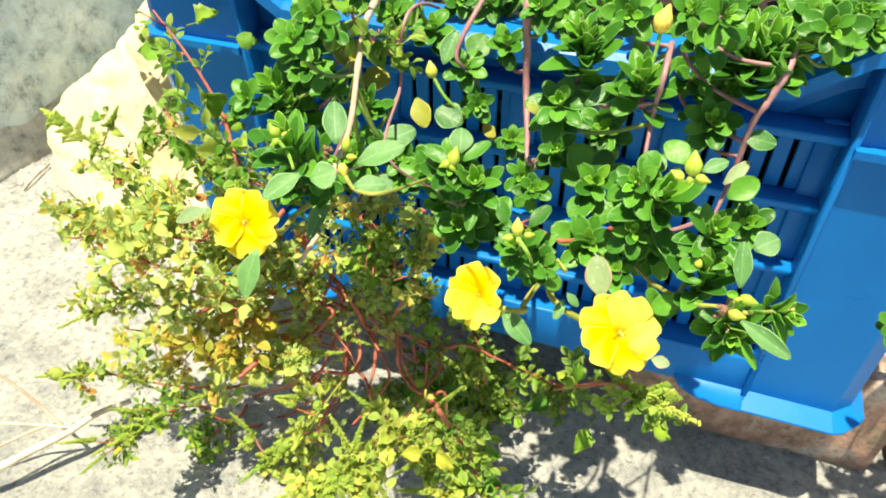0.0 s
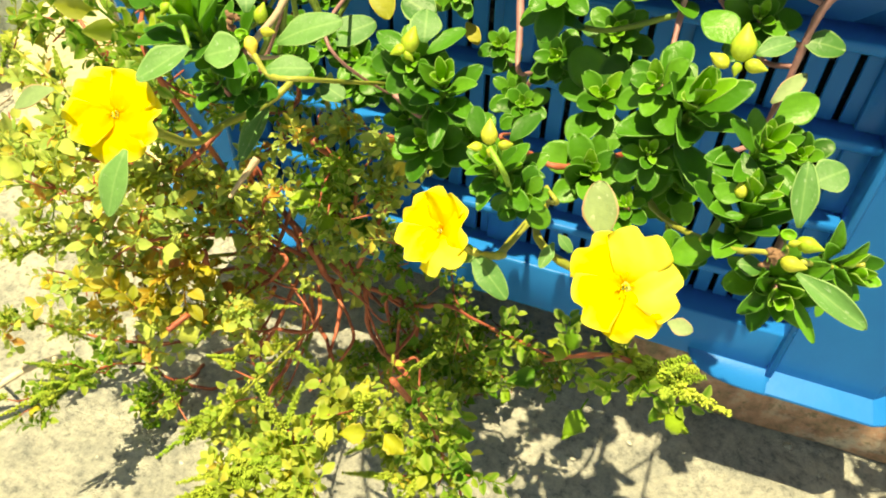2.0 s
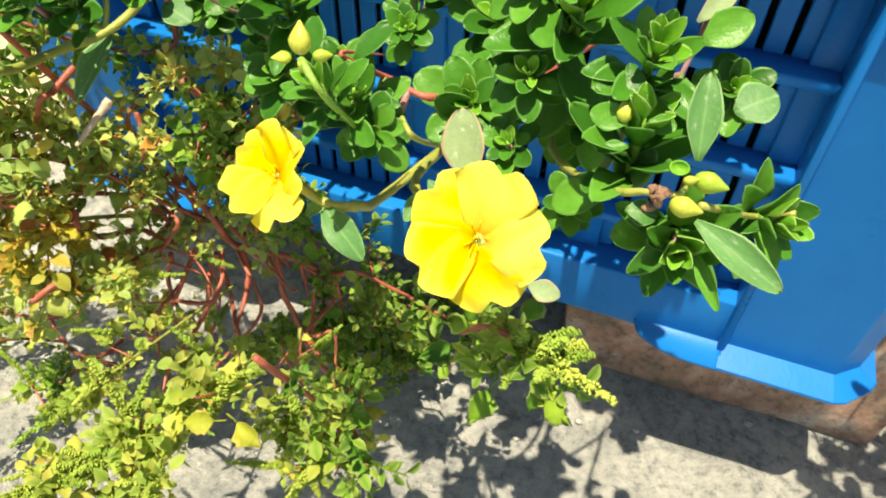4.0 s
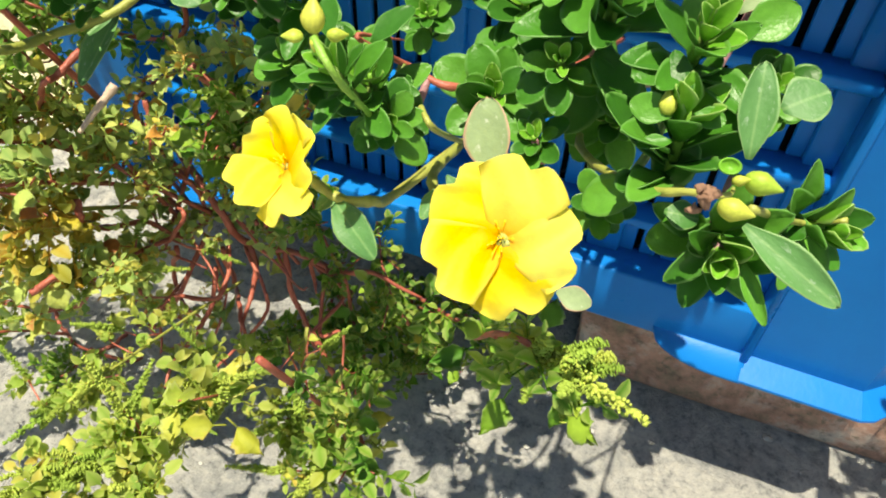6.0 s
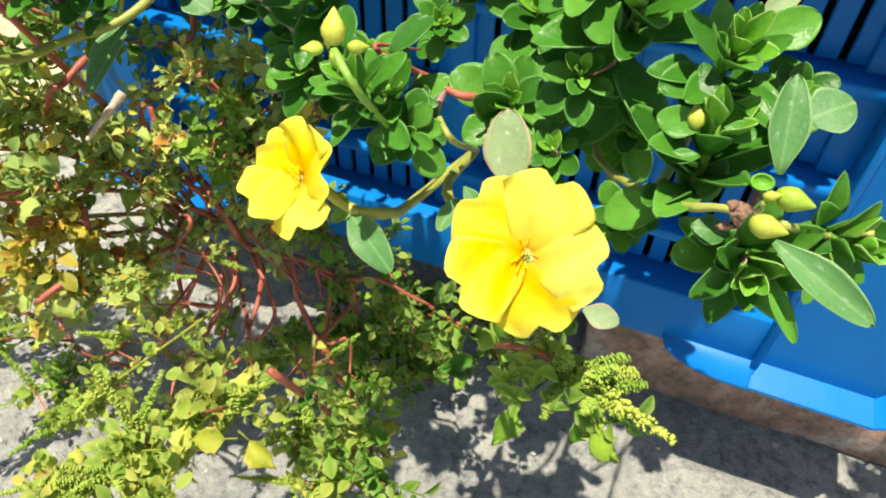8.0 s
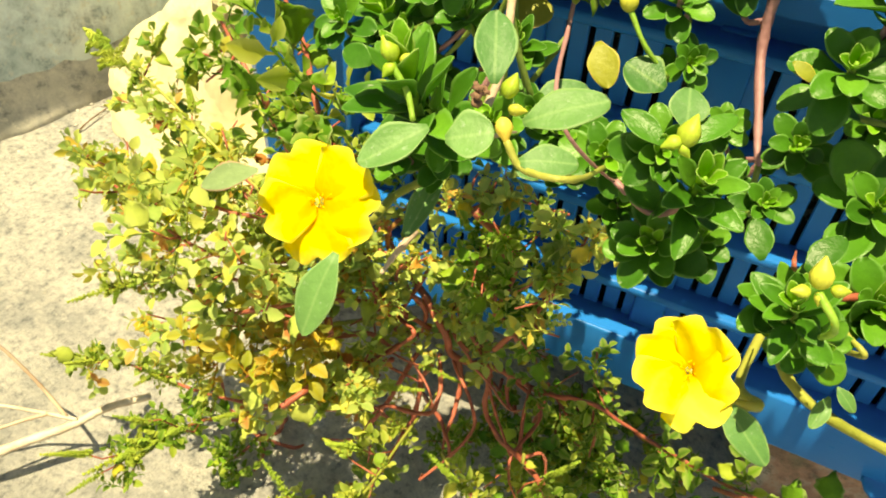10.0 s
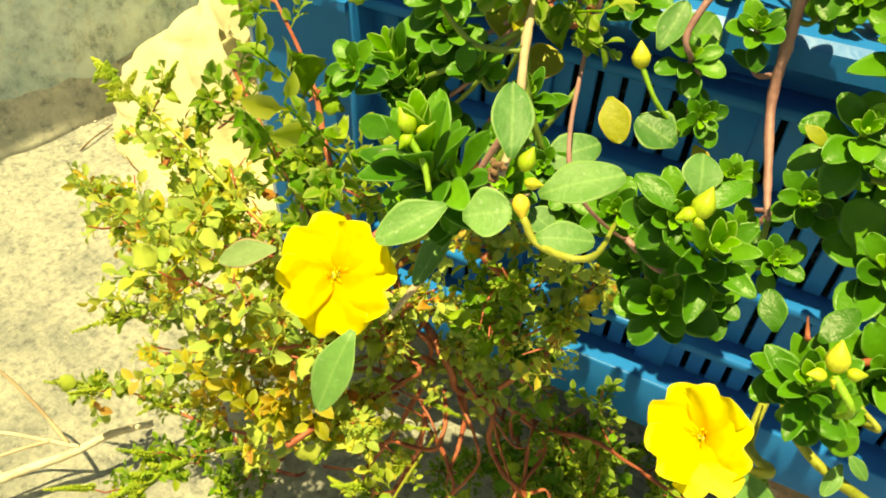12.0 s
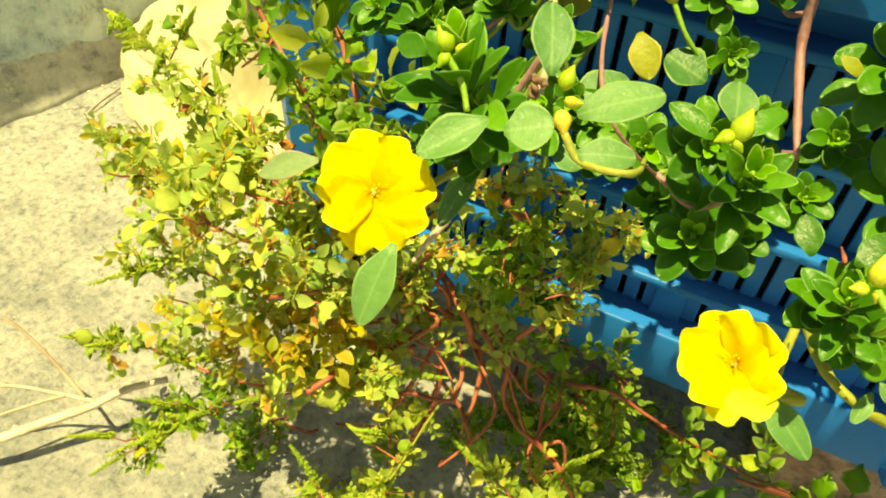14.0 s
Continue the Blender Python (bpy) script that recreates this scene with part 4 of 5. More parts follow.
plant = purslane([(-0.232, -0.050, 0.390), (-0.235, -0.051, 0.355), (-0.214, -0.121, 0.362), (-0.198, -0.110, 0.338)], 0.0011)
shoot(plant, (-0.2509, -0.0817, 0.3402), 0.0089, "top", (0, -0.7, 0.7))
shoot(plant, (-0.1793, -0.1110, 0.3204), 0.0145, "top", (-0.05, -0.7, 0.7))
shoot(plant, (-0.1708, -0.1176, 0.3518), 0.0154, "fan", (0.2, -0.5, 0.85))
shoot(plant, (-0.2032, -0.0959, 0.3363), 0.0127, "top", (0.05, -0.65, 0.75))
shoot(plant, (-0.2200, -0.0878, 0.3349), 0.0131, "top", (0.1, -0.65, 0.75))
shoot(plant, (-0.2262, -0.0212, 0.3783), 0.0126, "top", (0, -0.5, 0.85))
shoot(plant, (-0.1840, -0.1130, 0.3550), 0.0125)
shoot(plant, (-0.1950, -0.0930, 0.3170), 0.0102)
shoot(plant, (-0.1660, -0.0980, 0.3170), 0.0122)
plant = purslane([(-0.1032, -0.0799, 0.3177), (-0.1244, -0.1143, 0.3262), (-0.1382, -0.1175, 0.3309), (-0.1434, -0.1367, 0.3487)], 0.0015, False, RED_STEM)
shoot(plant, (-0.1416, -0.1523, 0.3497), 0.0110, "fan", (-0.22, -0.45, 0.86))
shoot(plant, (-0.1315, -0.1454, 0.3333), 0.0099, "top", (0.2, -0.8, 0.5))
shoot(plant, (-0.1384, -0.1399, 0.3405), 0.0132, "fan", (0.15, -0.5, 0.85))
shoot(plant, (-0.1157, -0.1124, 0.3255), 0.0155, "top", (0.1, -0.6, 0.8))
shoot(plant, (-0.1202, -0.0730, 0.3330), 0.0180, "top", (0.05, -0.6, 0.8))
shoot(plant, (-0.1255, -0.0249, 0.3358), 0.0150, "top", (0, -0.7, 0.7))
shoot(plant, (-0.1000, -0.1250, 0.3240), 0.0088)
plant = purslane([(-0.0940, -0.0820, 0.3000), (-0.0850, -0.1200, 0.3180), (-0.0694, -0.1500, 0.3380), (-0.0613, -0.1574, 0.3459), (-0.0543, -0.1568, 0.3472)], 0.0014, False, GREEN_STEM)
shoot(plant, (-0.0280, -0.1265, 0.3215), 0.0150, "fan", (0.6, -0.55, 0.5))
shoot(plant, (-0.0515, -0.1560, 0.3317), 0.0145, "fan", (0.1, -0.85, 0.35))
shoot(plant, (-0.0790, -0.1366, 0.3192), 0.0082, "top", (0.05, -0.7, 0.7))
shoot(plant, (-0.0660, -0.1450, 0.3535), 0.0170, "fan", (0.0, -0.22, 0.95))
shoot(plant, (-0.0847, -0.0891, 0.3117), 0.0152, "top", (0, -0.8, 0.6))
shoot(plant, (-0.0670, -0.1391, 0.3685), 0.0130, "fan", (0.1, -0.5, 0.85))
plant = purslane([(0.070, -0.010, 0.410), (0.082, -0.032, 0.392), (0.090, -0.045, 0.350), (0.088, -0.050, 0.310)], 0.0017)
shoot(plant, (0.0270, -0.1020, 0.3100), 0.0115)
shoot(plant, (0.0950, -0.0200, 0.3300), 0.0145)
shoot(plant, (0.1120, -0.0120, 0.3000), 0.0145)
shoot(plant, (0.0880, -0.0450, 0.2850), 0.0145)
shoot(plant, (0.1220, -0.0300, 0.3300), 0.0145)
shoot(plant, (0.1040, 0.0200, 0.3000), 0.0145)
shoot(plant, (0.1300, 0.0080, 0.2800), 0.0145)
shoot(plant, (0.0750, -0.0450, 0.3500), 0.0145)
shoot(plant, (0.1050, -0.0500, 0.3100), 0.0145)

# broad leaves, flowers, buds
flower((-0.2459, -0.1915, 0.3653), (0.3, -0.62, 0.72), 0.0145, 14, [(-0.2450, -0.1780, 0.3500), (-0.2600, -0.1480, 0.3220), (-0.2665, -0.1220, 0.3125), (-0.2590, -0.1000, 0.3120), (-0.2500, -0.0850, 0.3210), (-0.2380, -0.0700, 0.3350)])
flower((-0.1579, -0.1565, 0.3198), (-0.3, -0.64, 0.70), 0.0155, 26, [(-0.1447, -0.1500, 0.3073), (-0.1365, -0.1464, 0.3065), (-0.1405, -0.1260, 0.2904), (-0.1348, -0.0814, 0.2811)])
flower((-0.0929, -0.1745, 0.3362), (0.12, -0.66, 0.74), 0.0166, 9, [(-0.1173, -0.1365, 0.3014), (-0.1305, -0.1194, 0.2963), (-0.1348, -0.0814, 0.2811)])
broad_leaf((-0.0527, -0.1498, 0.3511), (-0.0551, -0.1481, 0.3734), 0.0073, LEAF_GREY)
broad_leaf((-0.0497, -0.1574, 0.3415), (-0.0312, -0.1639, 0.3348), 0.0073, LEAF_GREY)
broad_leaf((-0.1035, -0.1485, 0.3276), (-0.1088, -0.1484, 0.3510), 0.0118, LEAF_BLUSH)
broad_leaf((-0.1462, -0.1507, 0.3076), (-0.1314, -0.1643, 0.3058), 0.0095, LEAF_GREY)
broad_leaf((-0.2212, -0.1528, 0.3836), (-0.2279, -0.1384, 0.3943), 0.0106, LEAF_GREY)
broad_leaf((-0.2138, -0.1501, 0.3738), (-0.1980, -0.1465, 0.3870), 0.0120, LEAF_GREY)
broad_leaf((-0.2272, -0.1740, 0.3813), (-0.2374, -0.1861, 0.3760), 0.0098, LEAF_GREY)
broad_leaf((-0.2600, -0.0985, 0.3105), (-0.2632, -0.1158, 0.2903), 0.0100, LEAF_GREY)
broad_leaf((-0.2560, -0.1120, 0.3230), (-0.2480, -0.1210, 0.3330), 0.0120, LEAF_DARK)
broad_leaf((-0.2330, -0.0980, 0.3260), (-0.2220, -0.1000, 0.3240), 0.0110, LEAF_GREY)
broad_leaf((-0.2352, -0.2004, 0.3610), (-0.2372, -0.2060, 0.3400), 0.0092, LEAF_GREY)
broad_leaf((-0.2541, -0.2002, 0.3760), (-0.2674, -0.2004, 0.3668), 0.0064, LEAF_BLUSH)
broad_leaf((-0.2238, -0.1723, 0.3783), (-0.2146, -0.1678, 0.3802), 0.0121, LEAF_GREY)
broad_leaf((-0.0445, -0.1059, 0.3367), (-0.0359, -0.1029, 0.3436), 0.0125, LEAF_GREY)
broad_leaf((-0.2100, -0.0506, 0.3724), (-0.2071, -0.0424, 0.3888), 0.0105, LEAF_GREY)
broad_leaf((-0.2042, -0.0221, 0.3634), (-0.1994, -0.0147, 0.3767), 0.0157, LEAF_DARK)
broad_leaf((-0.1939, -0.0668, 0.3488), (-0.2081, -0.0666, 0.3547), 0.0158, LEAF_DARK)
broad_leaf((-0.2773, -0.0442, 0.3741), (-0.2627, -0.0464, 0.3578), 0.0107, LEAF_YELLOW)
broad_leaf((-0.2592, -0.0510, 0.3541), (-0.2448, -0.0424, 0.3542), 0.0150, LEAF_YELLOW)
broad_leaf((-0.2192, -0.0674, 0.3598), (-0.2111, -0.0730, 0.3470), 0.0109, LEAF_YELLOW)
broad_leaf((-0.1900, -0.0393, 0.3347), (-0.1826, -0.0421, 0.3267), 0.0068, LEAF_YELLOW)
broad_leaf((-0.1595, -0.0733, 0.3712), (-0.1523, -0.0740, 0.3672), 0.0048, LEAF_YELLOW)
broad_leaf((-0.0559, -0.0451, 0.3561), (-0.0414, -0.0476, 0.3583), 0.0111, LEAF_DARK)
broad_leaf((-0.0564, -0.0620, 0.3310), (-0.0448, -0.0572, 0.3414), 0.0128, LEAF)
broad_leaf((-0.0596, -0.0578, 0.3355), (-0.0502, -0.0513, 0.3479), 0.0070, LEAF_BLUSH)
broad_leaf((-0.1314, -0.0714, 0.3742), (-0.1173, -0.0637, 0.3855), 0.0096, LEAF_DARK)
broad_leaf((-0.0899, -0.0506, 0.3414), (-0.0960, -0.0555, 0.3348), 0.0117, LEAF_DARK)
broad_leaf((-0.2320, -0.0893, 0.3404), (-0.2181, -0.0783, 0.3484), 0.0148, LEAF_GREY)
broad_leaf((-0.1798, -0.1130, 0.3629), (-0.1820, -0.1078, 0.3740), 0.0114, LEAF_GREY)
broad_leaf((-0.1835, -0.1169, 0.3586), (-0.1966, -0.1169, 0.3676), 0.0079, LEAF)
broad_leaf((-0.1779, -0.1144, 0.3598), (-0.1692, -0.1069, 0.3688), 0.0074, LEAF)
broad_leaf((-0.2085, -0.1657, 0.3738), (-0.1968, -0.1603, 0.3745), 0.0087, LEAF_GREY)
broad_leaf((-0.0825, -0.1341, 0.3927), (-0.0915, -0.1303, 0.3988), 0.0099, LEAF)
broad_leaf((-0.0773, -0.1356, 0.3913), (-0.0694, -0.1336, 0.3973), 0.0060, LEAF_GREY)
broad_leaf((-0.1505, -0.1371, 0.3469), (-0.1549, -0.1323, 0.3555), 0.0071, LEAF)
broad_leaf((-0.1402, -0.1352, 0.3469), (-0.1346, -0.1286, 0.3559), 0.0075, LEAF)
broad_leaf((-0.2505, -0.1599, 0.3838), (-0.2586, -0.1626, 0.3886), 0.0065, LEAF)
broad_leaf((-0.2969, -0.0719, 0.3302), (-0.3068, -0.0695, 0.3425), 0.0096, LEAF)
broad_leaf((-0.0794, -0.1786, 0.3309), (-0.0728, -0.1794, 0.3308), 0.0050, LEAF_BLUSH)
broad_leaf((-0.1452, -0.1489, 0.3087), (-0.1492, -0.1547, 0.3059), 0.0046, LEAF_GREY)
broad_leaf((-0.1204, -0.1377, 0.3105), (-0.1225, -0.1442, 0.3039), 0.0049, LEAF_GREY)
broad_leaf((-0.1197, -0.1356, 0.3130), (-0.1138, -0.1380, 0.3091), 0.0042, LEAF_GREY)
broad_leaf((-0.0686, -0.1481, 0.3554), (-0.0765, -0.1480, 0.3563), 0.0064, LEAF)
broad_leaf((-0.0665, -0.1470, 0.3572), (-0.0714, -0.1420, 0.3666), 0.0051, LEAF)
broad_leaf((-0.0650, -0.1477, 0.3562), (-0.0592, -0.1480, 0.3568), 0.0047, LEAF)
broad_leaf((-0.0671, -0.1509, 0.3517), (-0.0729, -0.1526, 0.3497), 0.0035, LEAF)
broad_leaf((-0.0476, -0.1563, 0.3324), (-0.0400, -0.1653, 0.3258), 0.0037, LEAF)
broad_leaf((-0.0644, -0.1528, 0.3356), (-0.0577, -0.1522, 0.3360), 0.0068, LEAF_DARK)
bud((-0.0532, -0.1629, 0.3491), (-0.0507, -0.1632, 0.3491), 0.0036, BUD)
bud((-0.0493, -0.1536, 0.3493), (-0.0466, -0.1541, 0.3493), 0.0039, BUD)
bud((-0.0532, -0.1549, 0.3497), (-0.0514, -0.1547, 0.3504), 0.0018, BUD)
bud((-0.0699, -0.1470, 0.3572), (-0.0704, -0.1460, 0.3588), 0.0028, BUD)
bud((-0.0806, -0.1343, 0.3928), (-0.0811, -0.1322, 0.3965), 0.0052, BUD)
bud((-0.0854, -0.1365, 0.3883), (-0.0875, -0.1359, 0.3891), 0.0032, BUD)
bud((-0.0766, -0.1371, 0.3890), (-0.0741, -0.1377, 0.3888), 0.0032, BUD)
bud((-0.0809, -0.1375, 0.3875), (-0.0809, -0.1383, 0.3863), 0.0021, BUD)
bud((-0.1406, -0.1583, 0.3647), (-0.1413, -0.1565, 0.3681), 0.0039, BUD)
bud((-0.1434, -0.1622, 0.3617), (-0.1449, -0.1630, 0.3618), 0.0024, BUD)
bud((-0.1359, -0.1579, 0.3617), (-0.1344, -0.1572, 0.3617), 0.0024, BUD)
bud((-0.1395, -0.1608, 0.3603), (-0.1392, -0.1615, 0.3592), 0.0017, BUD)
bud((-0.1771, -0.1302, 0.3723), (-0.1768, -0.1279, 0.3756), 0.0046, BUD)
bud((-0.1802, -0.1329, 0.3697), (-0.1818, -0.1340, 0.3689), 0.0030, BUD)
bud((-0.1769, -0.1327, 0.3685), (-0.1758, -0.1330, 0.3676), 0.0023, BUD)
bud((-0.2477, -0.1563, 0.3868), (-0.2496, -0.1558, 0.3891), 0.0036, BUD)
bud((-0.2466, -0.1585, 0.3828), (-0.2470, -0.1594, 0.3819), 0.0025, BUD)
bud((-0.2435, -0.1553, 0.3853), (-0.2424, -0.1544, 0.3860), 0.0021, BUD)
bud((-0.2177, -0.1506, 0.3828), (-0.2173, -0.1490, 0.3852), 0.0034, BUD)
bud((-0.2134, -0.1638, 0.3797), (-0.2116, -0.1656, 0.3767), 0.0032, BUD_OPEN)
bud((-0.2148, -0.1528, 0.3786), (-0.2135, -0.1525, 0.3786), 0.0025, BUD)
bud((-0.2137, -0.0585, 0.3723), (-0.2146, -0.0576, 0.3748), 0.0049, BUD)
bud((-0.1047, -0.0532, 0.4123), (-0.1034, -0.0518, 0.4180), 0.0069, BUD_OPEN)
bud((-0.0377, -0.0270, 0.4049), (-0.0364, -0.0265, 0.4074), 0.0053, BUD)
dry_bloom((-0.0591, -0.1649, 0.3520), 0.0036)
dry_bloom((-0.2228, -0.1591, 0.3843), 0.0034)
cut_calyx((-0.0563, -0.1585, 0.3548), 0.0021)
cut_calyx((-0.2222, -0.1557, 0.3777), 0.0022)
cut_calyx((-0.1481, -0.1503, 0.3091), 0.0021)
stalk([(-0.0496, -0.1567, 0.3453), (-0.0325, -0.1243, 0.3195), (-0.0239, -0.1238, 0.3233)], 0.0009, GREEN_STEM)
stalk([(-0.2122, -0.1647, 0.3775), (-0.2068, -0.1660, 0.3724), (-0.1952, -0.1642, 0.3728), (-0.2019, -0.0979, 0.3330)], 0.0009, GREEN_STEM)
stalk([(-0.2134, -0.0592, 0.3706), (-0.2047, -0.0623, 0.3600), (-0.1949, -0.0591, 0.3493)], 0.0009, YOUNG_STEM)
stalk([(-0.2460, -0.1577, 0.3834), (-0.2411, -0.1592, 0.3786), (-0.2376, -0.1623, 0.3734)], 0.0009, YOUNG_STEM)
stalk([(-0.1047, -0.0545, 0.4080), (-0.1051, -0.0579, 0.3980), (-0.1062, -0.0636, 0.3847)], 0.0009, YOUNG_STEM)
stalk([(-0.0354, -0.0279, 0.4043), (-0.0447, -0.0303, 0.3922), (-0.0736, -0.0292, 0.3861)], 0.0009, YOUNG_STEM)
stalk([(-0.1400, -0.1603, 0.3614), (-0.1340, -0.1625, 0.3547), (-0.1355, -0.1447, 0.3324)], 0.0009, YOUNG_STEM)
stalk([(-0.1348, -0.0814, 0.2811), (-0.1212, -0.1404, 0.3307), (-0.1259, -0.1385, 0.3347)], 0.0009, GREEN_STEM)

# bare stems and twigs
red_stem([(-0.325, -0.038, 0.216), (-0.315, -0.044, 0.199), (-0.288, -0.058, 0.196), (-0.271, -0.065, 0.177), (-0.267, -0.056, 0.151), (-0.244, -0.047, 0.144), (-0.219, -0.042, 0.135), (-0.189, -0.059, 0.164), (-0.162, -0.056, 0.153)], 0.0017)
red_stem([(-0.266, -0.056, 0.150), (-0.262, -0.061, 0.140), (-0.259, -0.073, 0.129), (-0.256, -0.093, 0.116)], 0.0013)
red_stem([(-0.277, -0.066, 0.152), (-0.295, -0.047, 0.095), (-0.259, -0.085, 0.123), (-0.247, -0.101, 0.108)], 0.0012)
red_stem([(-0.248, -0.049, 0.145), (-0.248, -0.052, 0.112), (-0.238, -0.058, 0.102), (-0.199, -0.097, 0.137), (-0.183, -0.106, 0.127), (-0.157, -0.134, 0.136), (-0.144, -0.150, 0.128)], 0.0013)
red_stem([(-0.283, -0.069, 0.138), (-0.278, -0.087, 0.123), (-0.279, -0.103, 0.114), (-0.282, -0.122, 0.108), (-0.280, -0.132, 0.104)], 0.0011)
red_stem([(-0.238, -0.045, 0.144), (-0.240, -0.039, 0.117), (-0.235, -0.045, 0.110)], 0.0011)
red_stem([(-0.402, -0.089, 0.013), (-0.395, -0.077, 0.013), (-0.405, -0.049, -0.004), (-0.321, -0.081, 0.098), (-0.318, -0.059, 0.107)], 0.0013)
red_stem([(-0.403, -0.089, 0.014), (-0.397, -0.097, 0.006), (-0.397, -0.109, 0.002)], 0.0013)
red_stem([(-0.401, -0.089, 0.012), (-0.382, -0.080, 0.003), (-0.366, -0.062, 0.001), (-0.302, -0.087, 0.081)], 0.0011)
red_stem([(-0.455, -0.070, 0.026), (-0.446, -0.078, 0.013), (-0.416, -0.091, 0.024), (-0.402, -0.089, 0.013)], 0.0012)
red_stem([(-0.300, -0.089, 0.279), (-0.304, -0.099, 0.273), (-0.307, -0.105, 0.271), (-0.358, -0.081, 0.222)], 0.0012)
red_stem([(-0.327, -0.039, 0.219), (-0.325, -0.045, 0.208), (-0.328, -0.061, 0.198), (-0.329, -0.073, 0.191)], 0.0014)
red_stem([(-0.255, -0.076, 0.279), (-0.245, -0.073, 0.269), (-0.237, -0.074, 0.260), (-0.263, -0.028, 0.207)], 0.0016)
red_stem([(-0.318, -0.055, 0.193), (-0.295, -0.063, 0.199), (-0.284, -0.063, 0.188), (-0.288, -0.063, 0.162)], 0.0013)
red_stem([(-0.313, -0.109, 0.211), (-0.310, -0.113, 0.203), (-0.325, -0.094, 0.175), (-0.308, -0.081, 0.172), (-0.292, -0.073, 0.160)], 0.0015)
red_stem([(-0.295, -0.080, 0.158), (-0.324, -0.064, 0.109), (-0.313, -0.074, 0.094), (-0.281, -0.093, 0.121)], 0.0012)
red_stem([(-0.314, -0.149, 0.186), (-0.309, -0.136, 0.187), (-0.319, -0.114, 0.163), (-0.297, -0.082, 0.158)], 0.0013)
red_stem([(-0.435, -0.089, 0.222), (-0.431, -0.085, 0.210), (-0.418, -0.083, 0.205), (-0.398, -0.087, 0.210)], 0.0013)
for base, tip in (((-0.268, -0.058, 0.150), (-0.262, -0.105, 0.104)), ((-0.254, -0.050, 0.146), (-0.226, -0.100, 0.112)), ((-0.244, -0.047, 0.144), (-0.214, -0.088, 0.100)),
                  ((-0.226, -0.043, 0.138), (-0.196, -0.086, 0.106)), ((-0.284, -0.066, 0.160), (-0.300, -0.110, 0.112)), ((-0.274, -0.062, 0.156), (-0.288, -0.120, 0.118)),
                  ((-0.292, -0.068, 0.170), (-0.262, -0.090, 0.140)), ((-0.258, -0.060, 0.165), (-0.222, -0.070, 0.150)), ((-0.300, -0.070, 0.185), (-0.278, -0.080, 0.150))):
    middle = (Vector(base) + Vector(tip)) / 2
    red_stem([base, middle + jitter(0.011), middle.lerp(Vector(tip), 0.5) + jitter(0.009), tip], rng.uniform(0.0006, 0.0011))
pale_stub([(-0.269, -0.103, 0.281), (-0.271, -0.109, 0.277), (-0.273, -0.116, 0.273), (-0.274, -0.122, 0.270)], 0.0019)
fallen_stalk([(-0.849, 0.135, 0.003), (-0.854, 0.160, 0.005), (-0.860, 0.194, 0.004)])
fallen_stalk([(-0.816, 0.165, 0.004), (-0.781, 0.146, 0.005), (-0.755, 0.137, 0.003)])
dry_twig([(-0.479, -0.112, 0.040), (-0.497, -0.134, 0.041), (-0.511, -0.156, 0.037), (-0.530, -0.178, 0.033), (-0.547, -0.200, 0.030), (-0.566, -0.220, 0.027)], [(-0.508, -0.151, 0.040), (-0.530, -0.164, 0.051), (-0.548, -0.175, 0.059), (-0.565, -0.193, 0.068)], [(-0.523, -0.160, 0.048), (-0.536, -0.176, 0.048), (-0.554, -0.207, 0.051)], [(-0.514, -0.154, 0.043), (-0.535, -0.151, 0.062), (-0.556, -0.151, 0.085), (-0.567, -0.154, 0.098)])

# weeds
grown = weed([(-0.275, -0.060, 0.120), (-0.268, -0.114, 0.149), (-0.260, -0.168, 0.179), (-0.272, -0.188, 0.173)], 20, 0.0120, LIME, 1, 0.0010)
grown = weed([(-0.310, -0.090, 0.220), (-0.370, -0.090, 0.262), (-0.430, -0.077, 0.284), (-0.490, -0.052, 0.277), (-0.540, -0.026, 0.265)], 14, 0.0130, LIME, 1, 0.0010, 0.6)
grown = weed([(-0.330, -0.090, 0.200), (-0.380, -0.095, 0.190), (-0.421, -0.095, 0.180), (-0.470, -0.092, 0.146), (-0.482, -0.110, 0.146)], 26, 0.0150, MIX, 1, 0.0013)
grown = weed([(-0.310, -0.120, 0.170), (-0.350, -0.115, 0.120), (-0.410, -0.120, 0.100), (-0.470, -0.122, 0.092), (-0.509, -0.134, 0.089)], 26, 0.0160, MIX, 1, 0.0013)
grown = weed([(-0.400, -0.100, 0.050), (-0.400, -0.130, 0.090), (-0.405, -0.160, 0.105), (-0.409, -0.178, 0.112)], 26, 0.0130, GREEN, 1, 0.0012)
grown = weed([(-0.330, -0.075, 0.240), (-0.355, -0.060, 0.260), (-0.368, -0.055, 0.278)], 14, 0.0130, GREEN, 1, 0.0012)
grown = weed([(-0.186, -0.157, 0.217), (-0.201, -0.175, 0.215), (-0.206, -0.196, 0.211), (-0.214, -0.212, 0.213), (-0.220, -0.224, 0.217)], 25, 0.0130, LIME, 1, 0.0010)
grown = weed([(-0.187, -0.159, 0.216), (-0.192, -0.179, 0.209), (-0.196, -0.194, 0.206), (-0.199, -0.210, 0.205), (-0.202, -0.218, 0.206)], 22, 0.0130, LIME, 1, 0.0010)
grown = weed([(-0.255, -0.094, 0.116), (-0.230, -0.122, 0.140), (-0.189, -0.168, 0.212), (-0.198, -0.177, 0.212)], 18, 0.0120, LIME, 1, 0.0010)
grown = weed([(-0.210, -0.091, 0.146), (-0.205, -0.109, 0.133), (-0.189, -0.134, 0.150), (-0.186, -0.145, 0.144)], 16, 0.0110, LIME, 1, 0.0010)
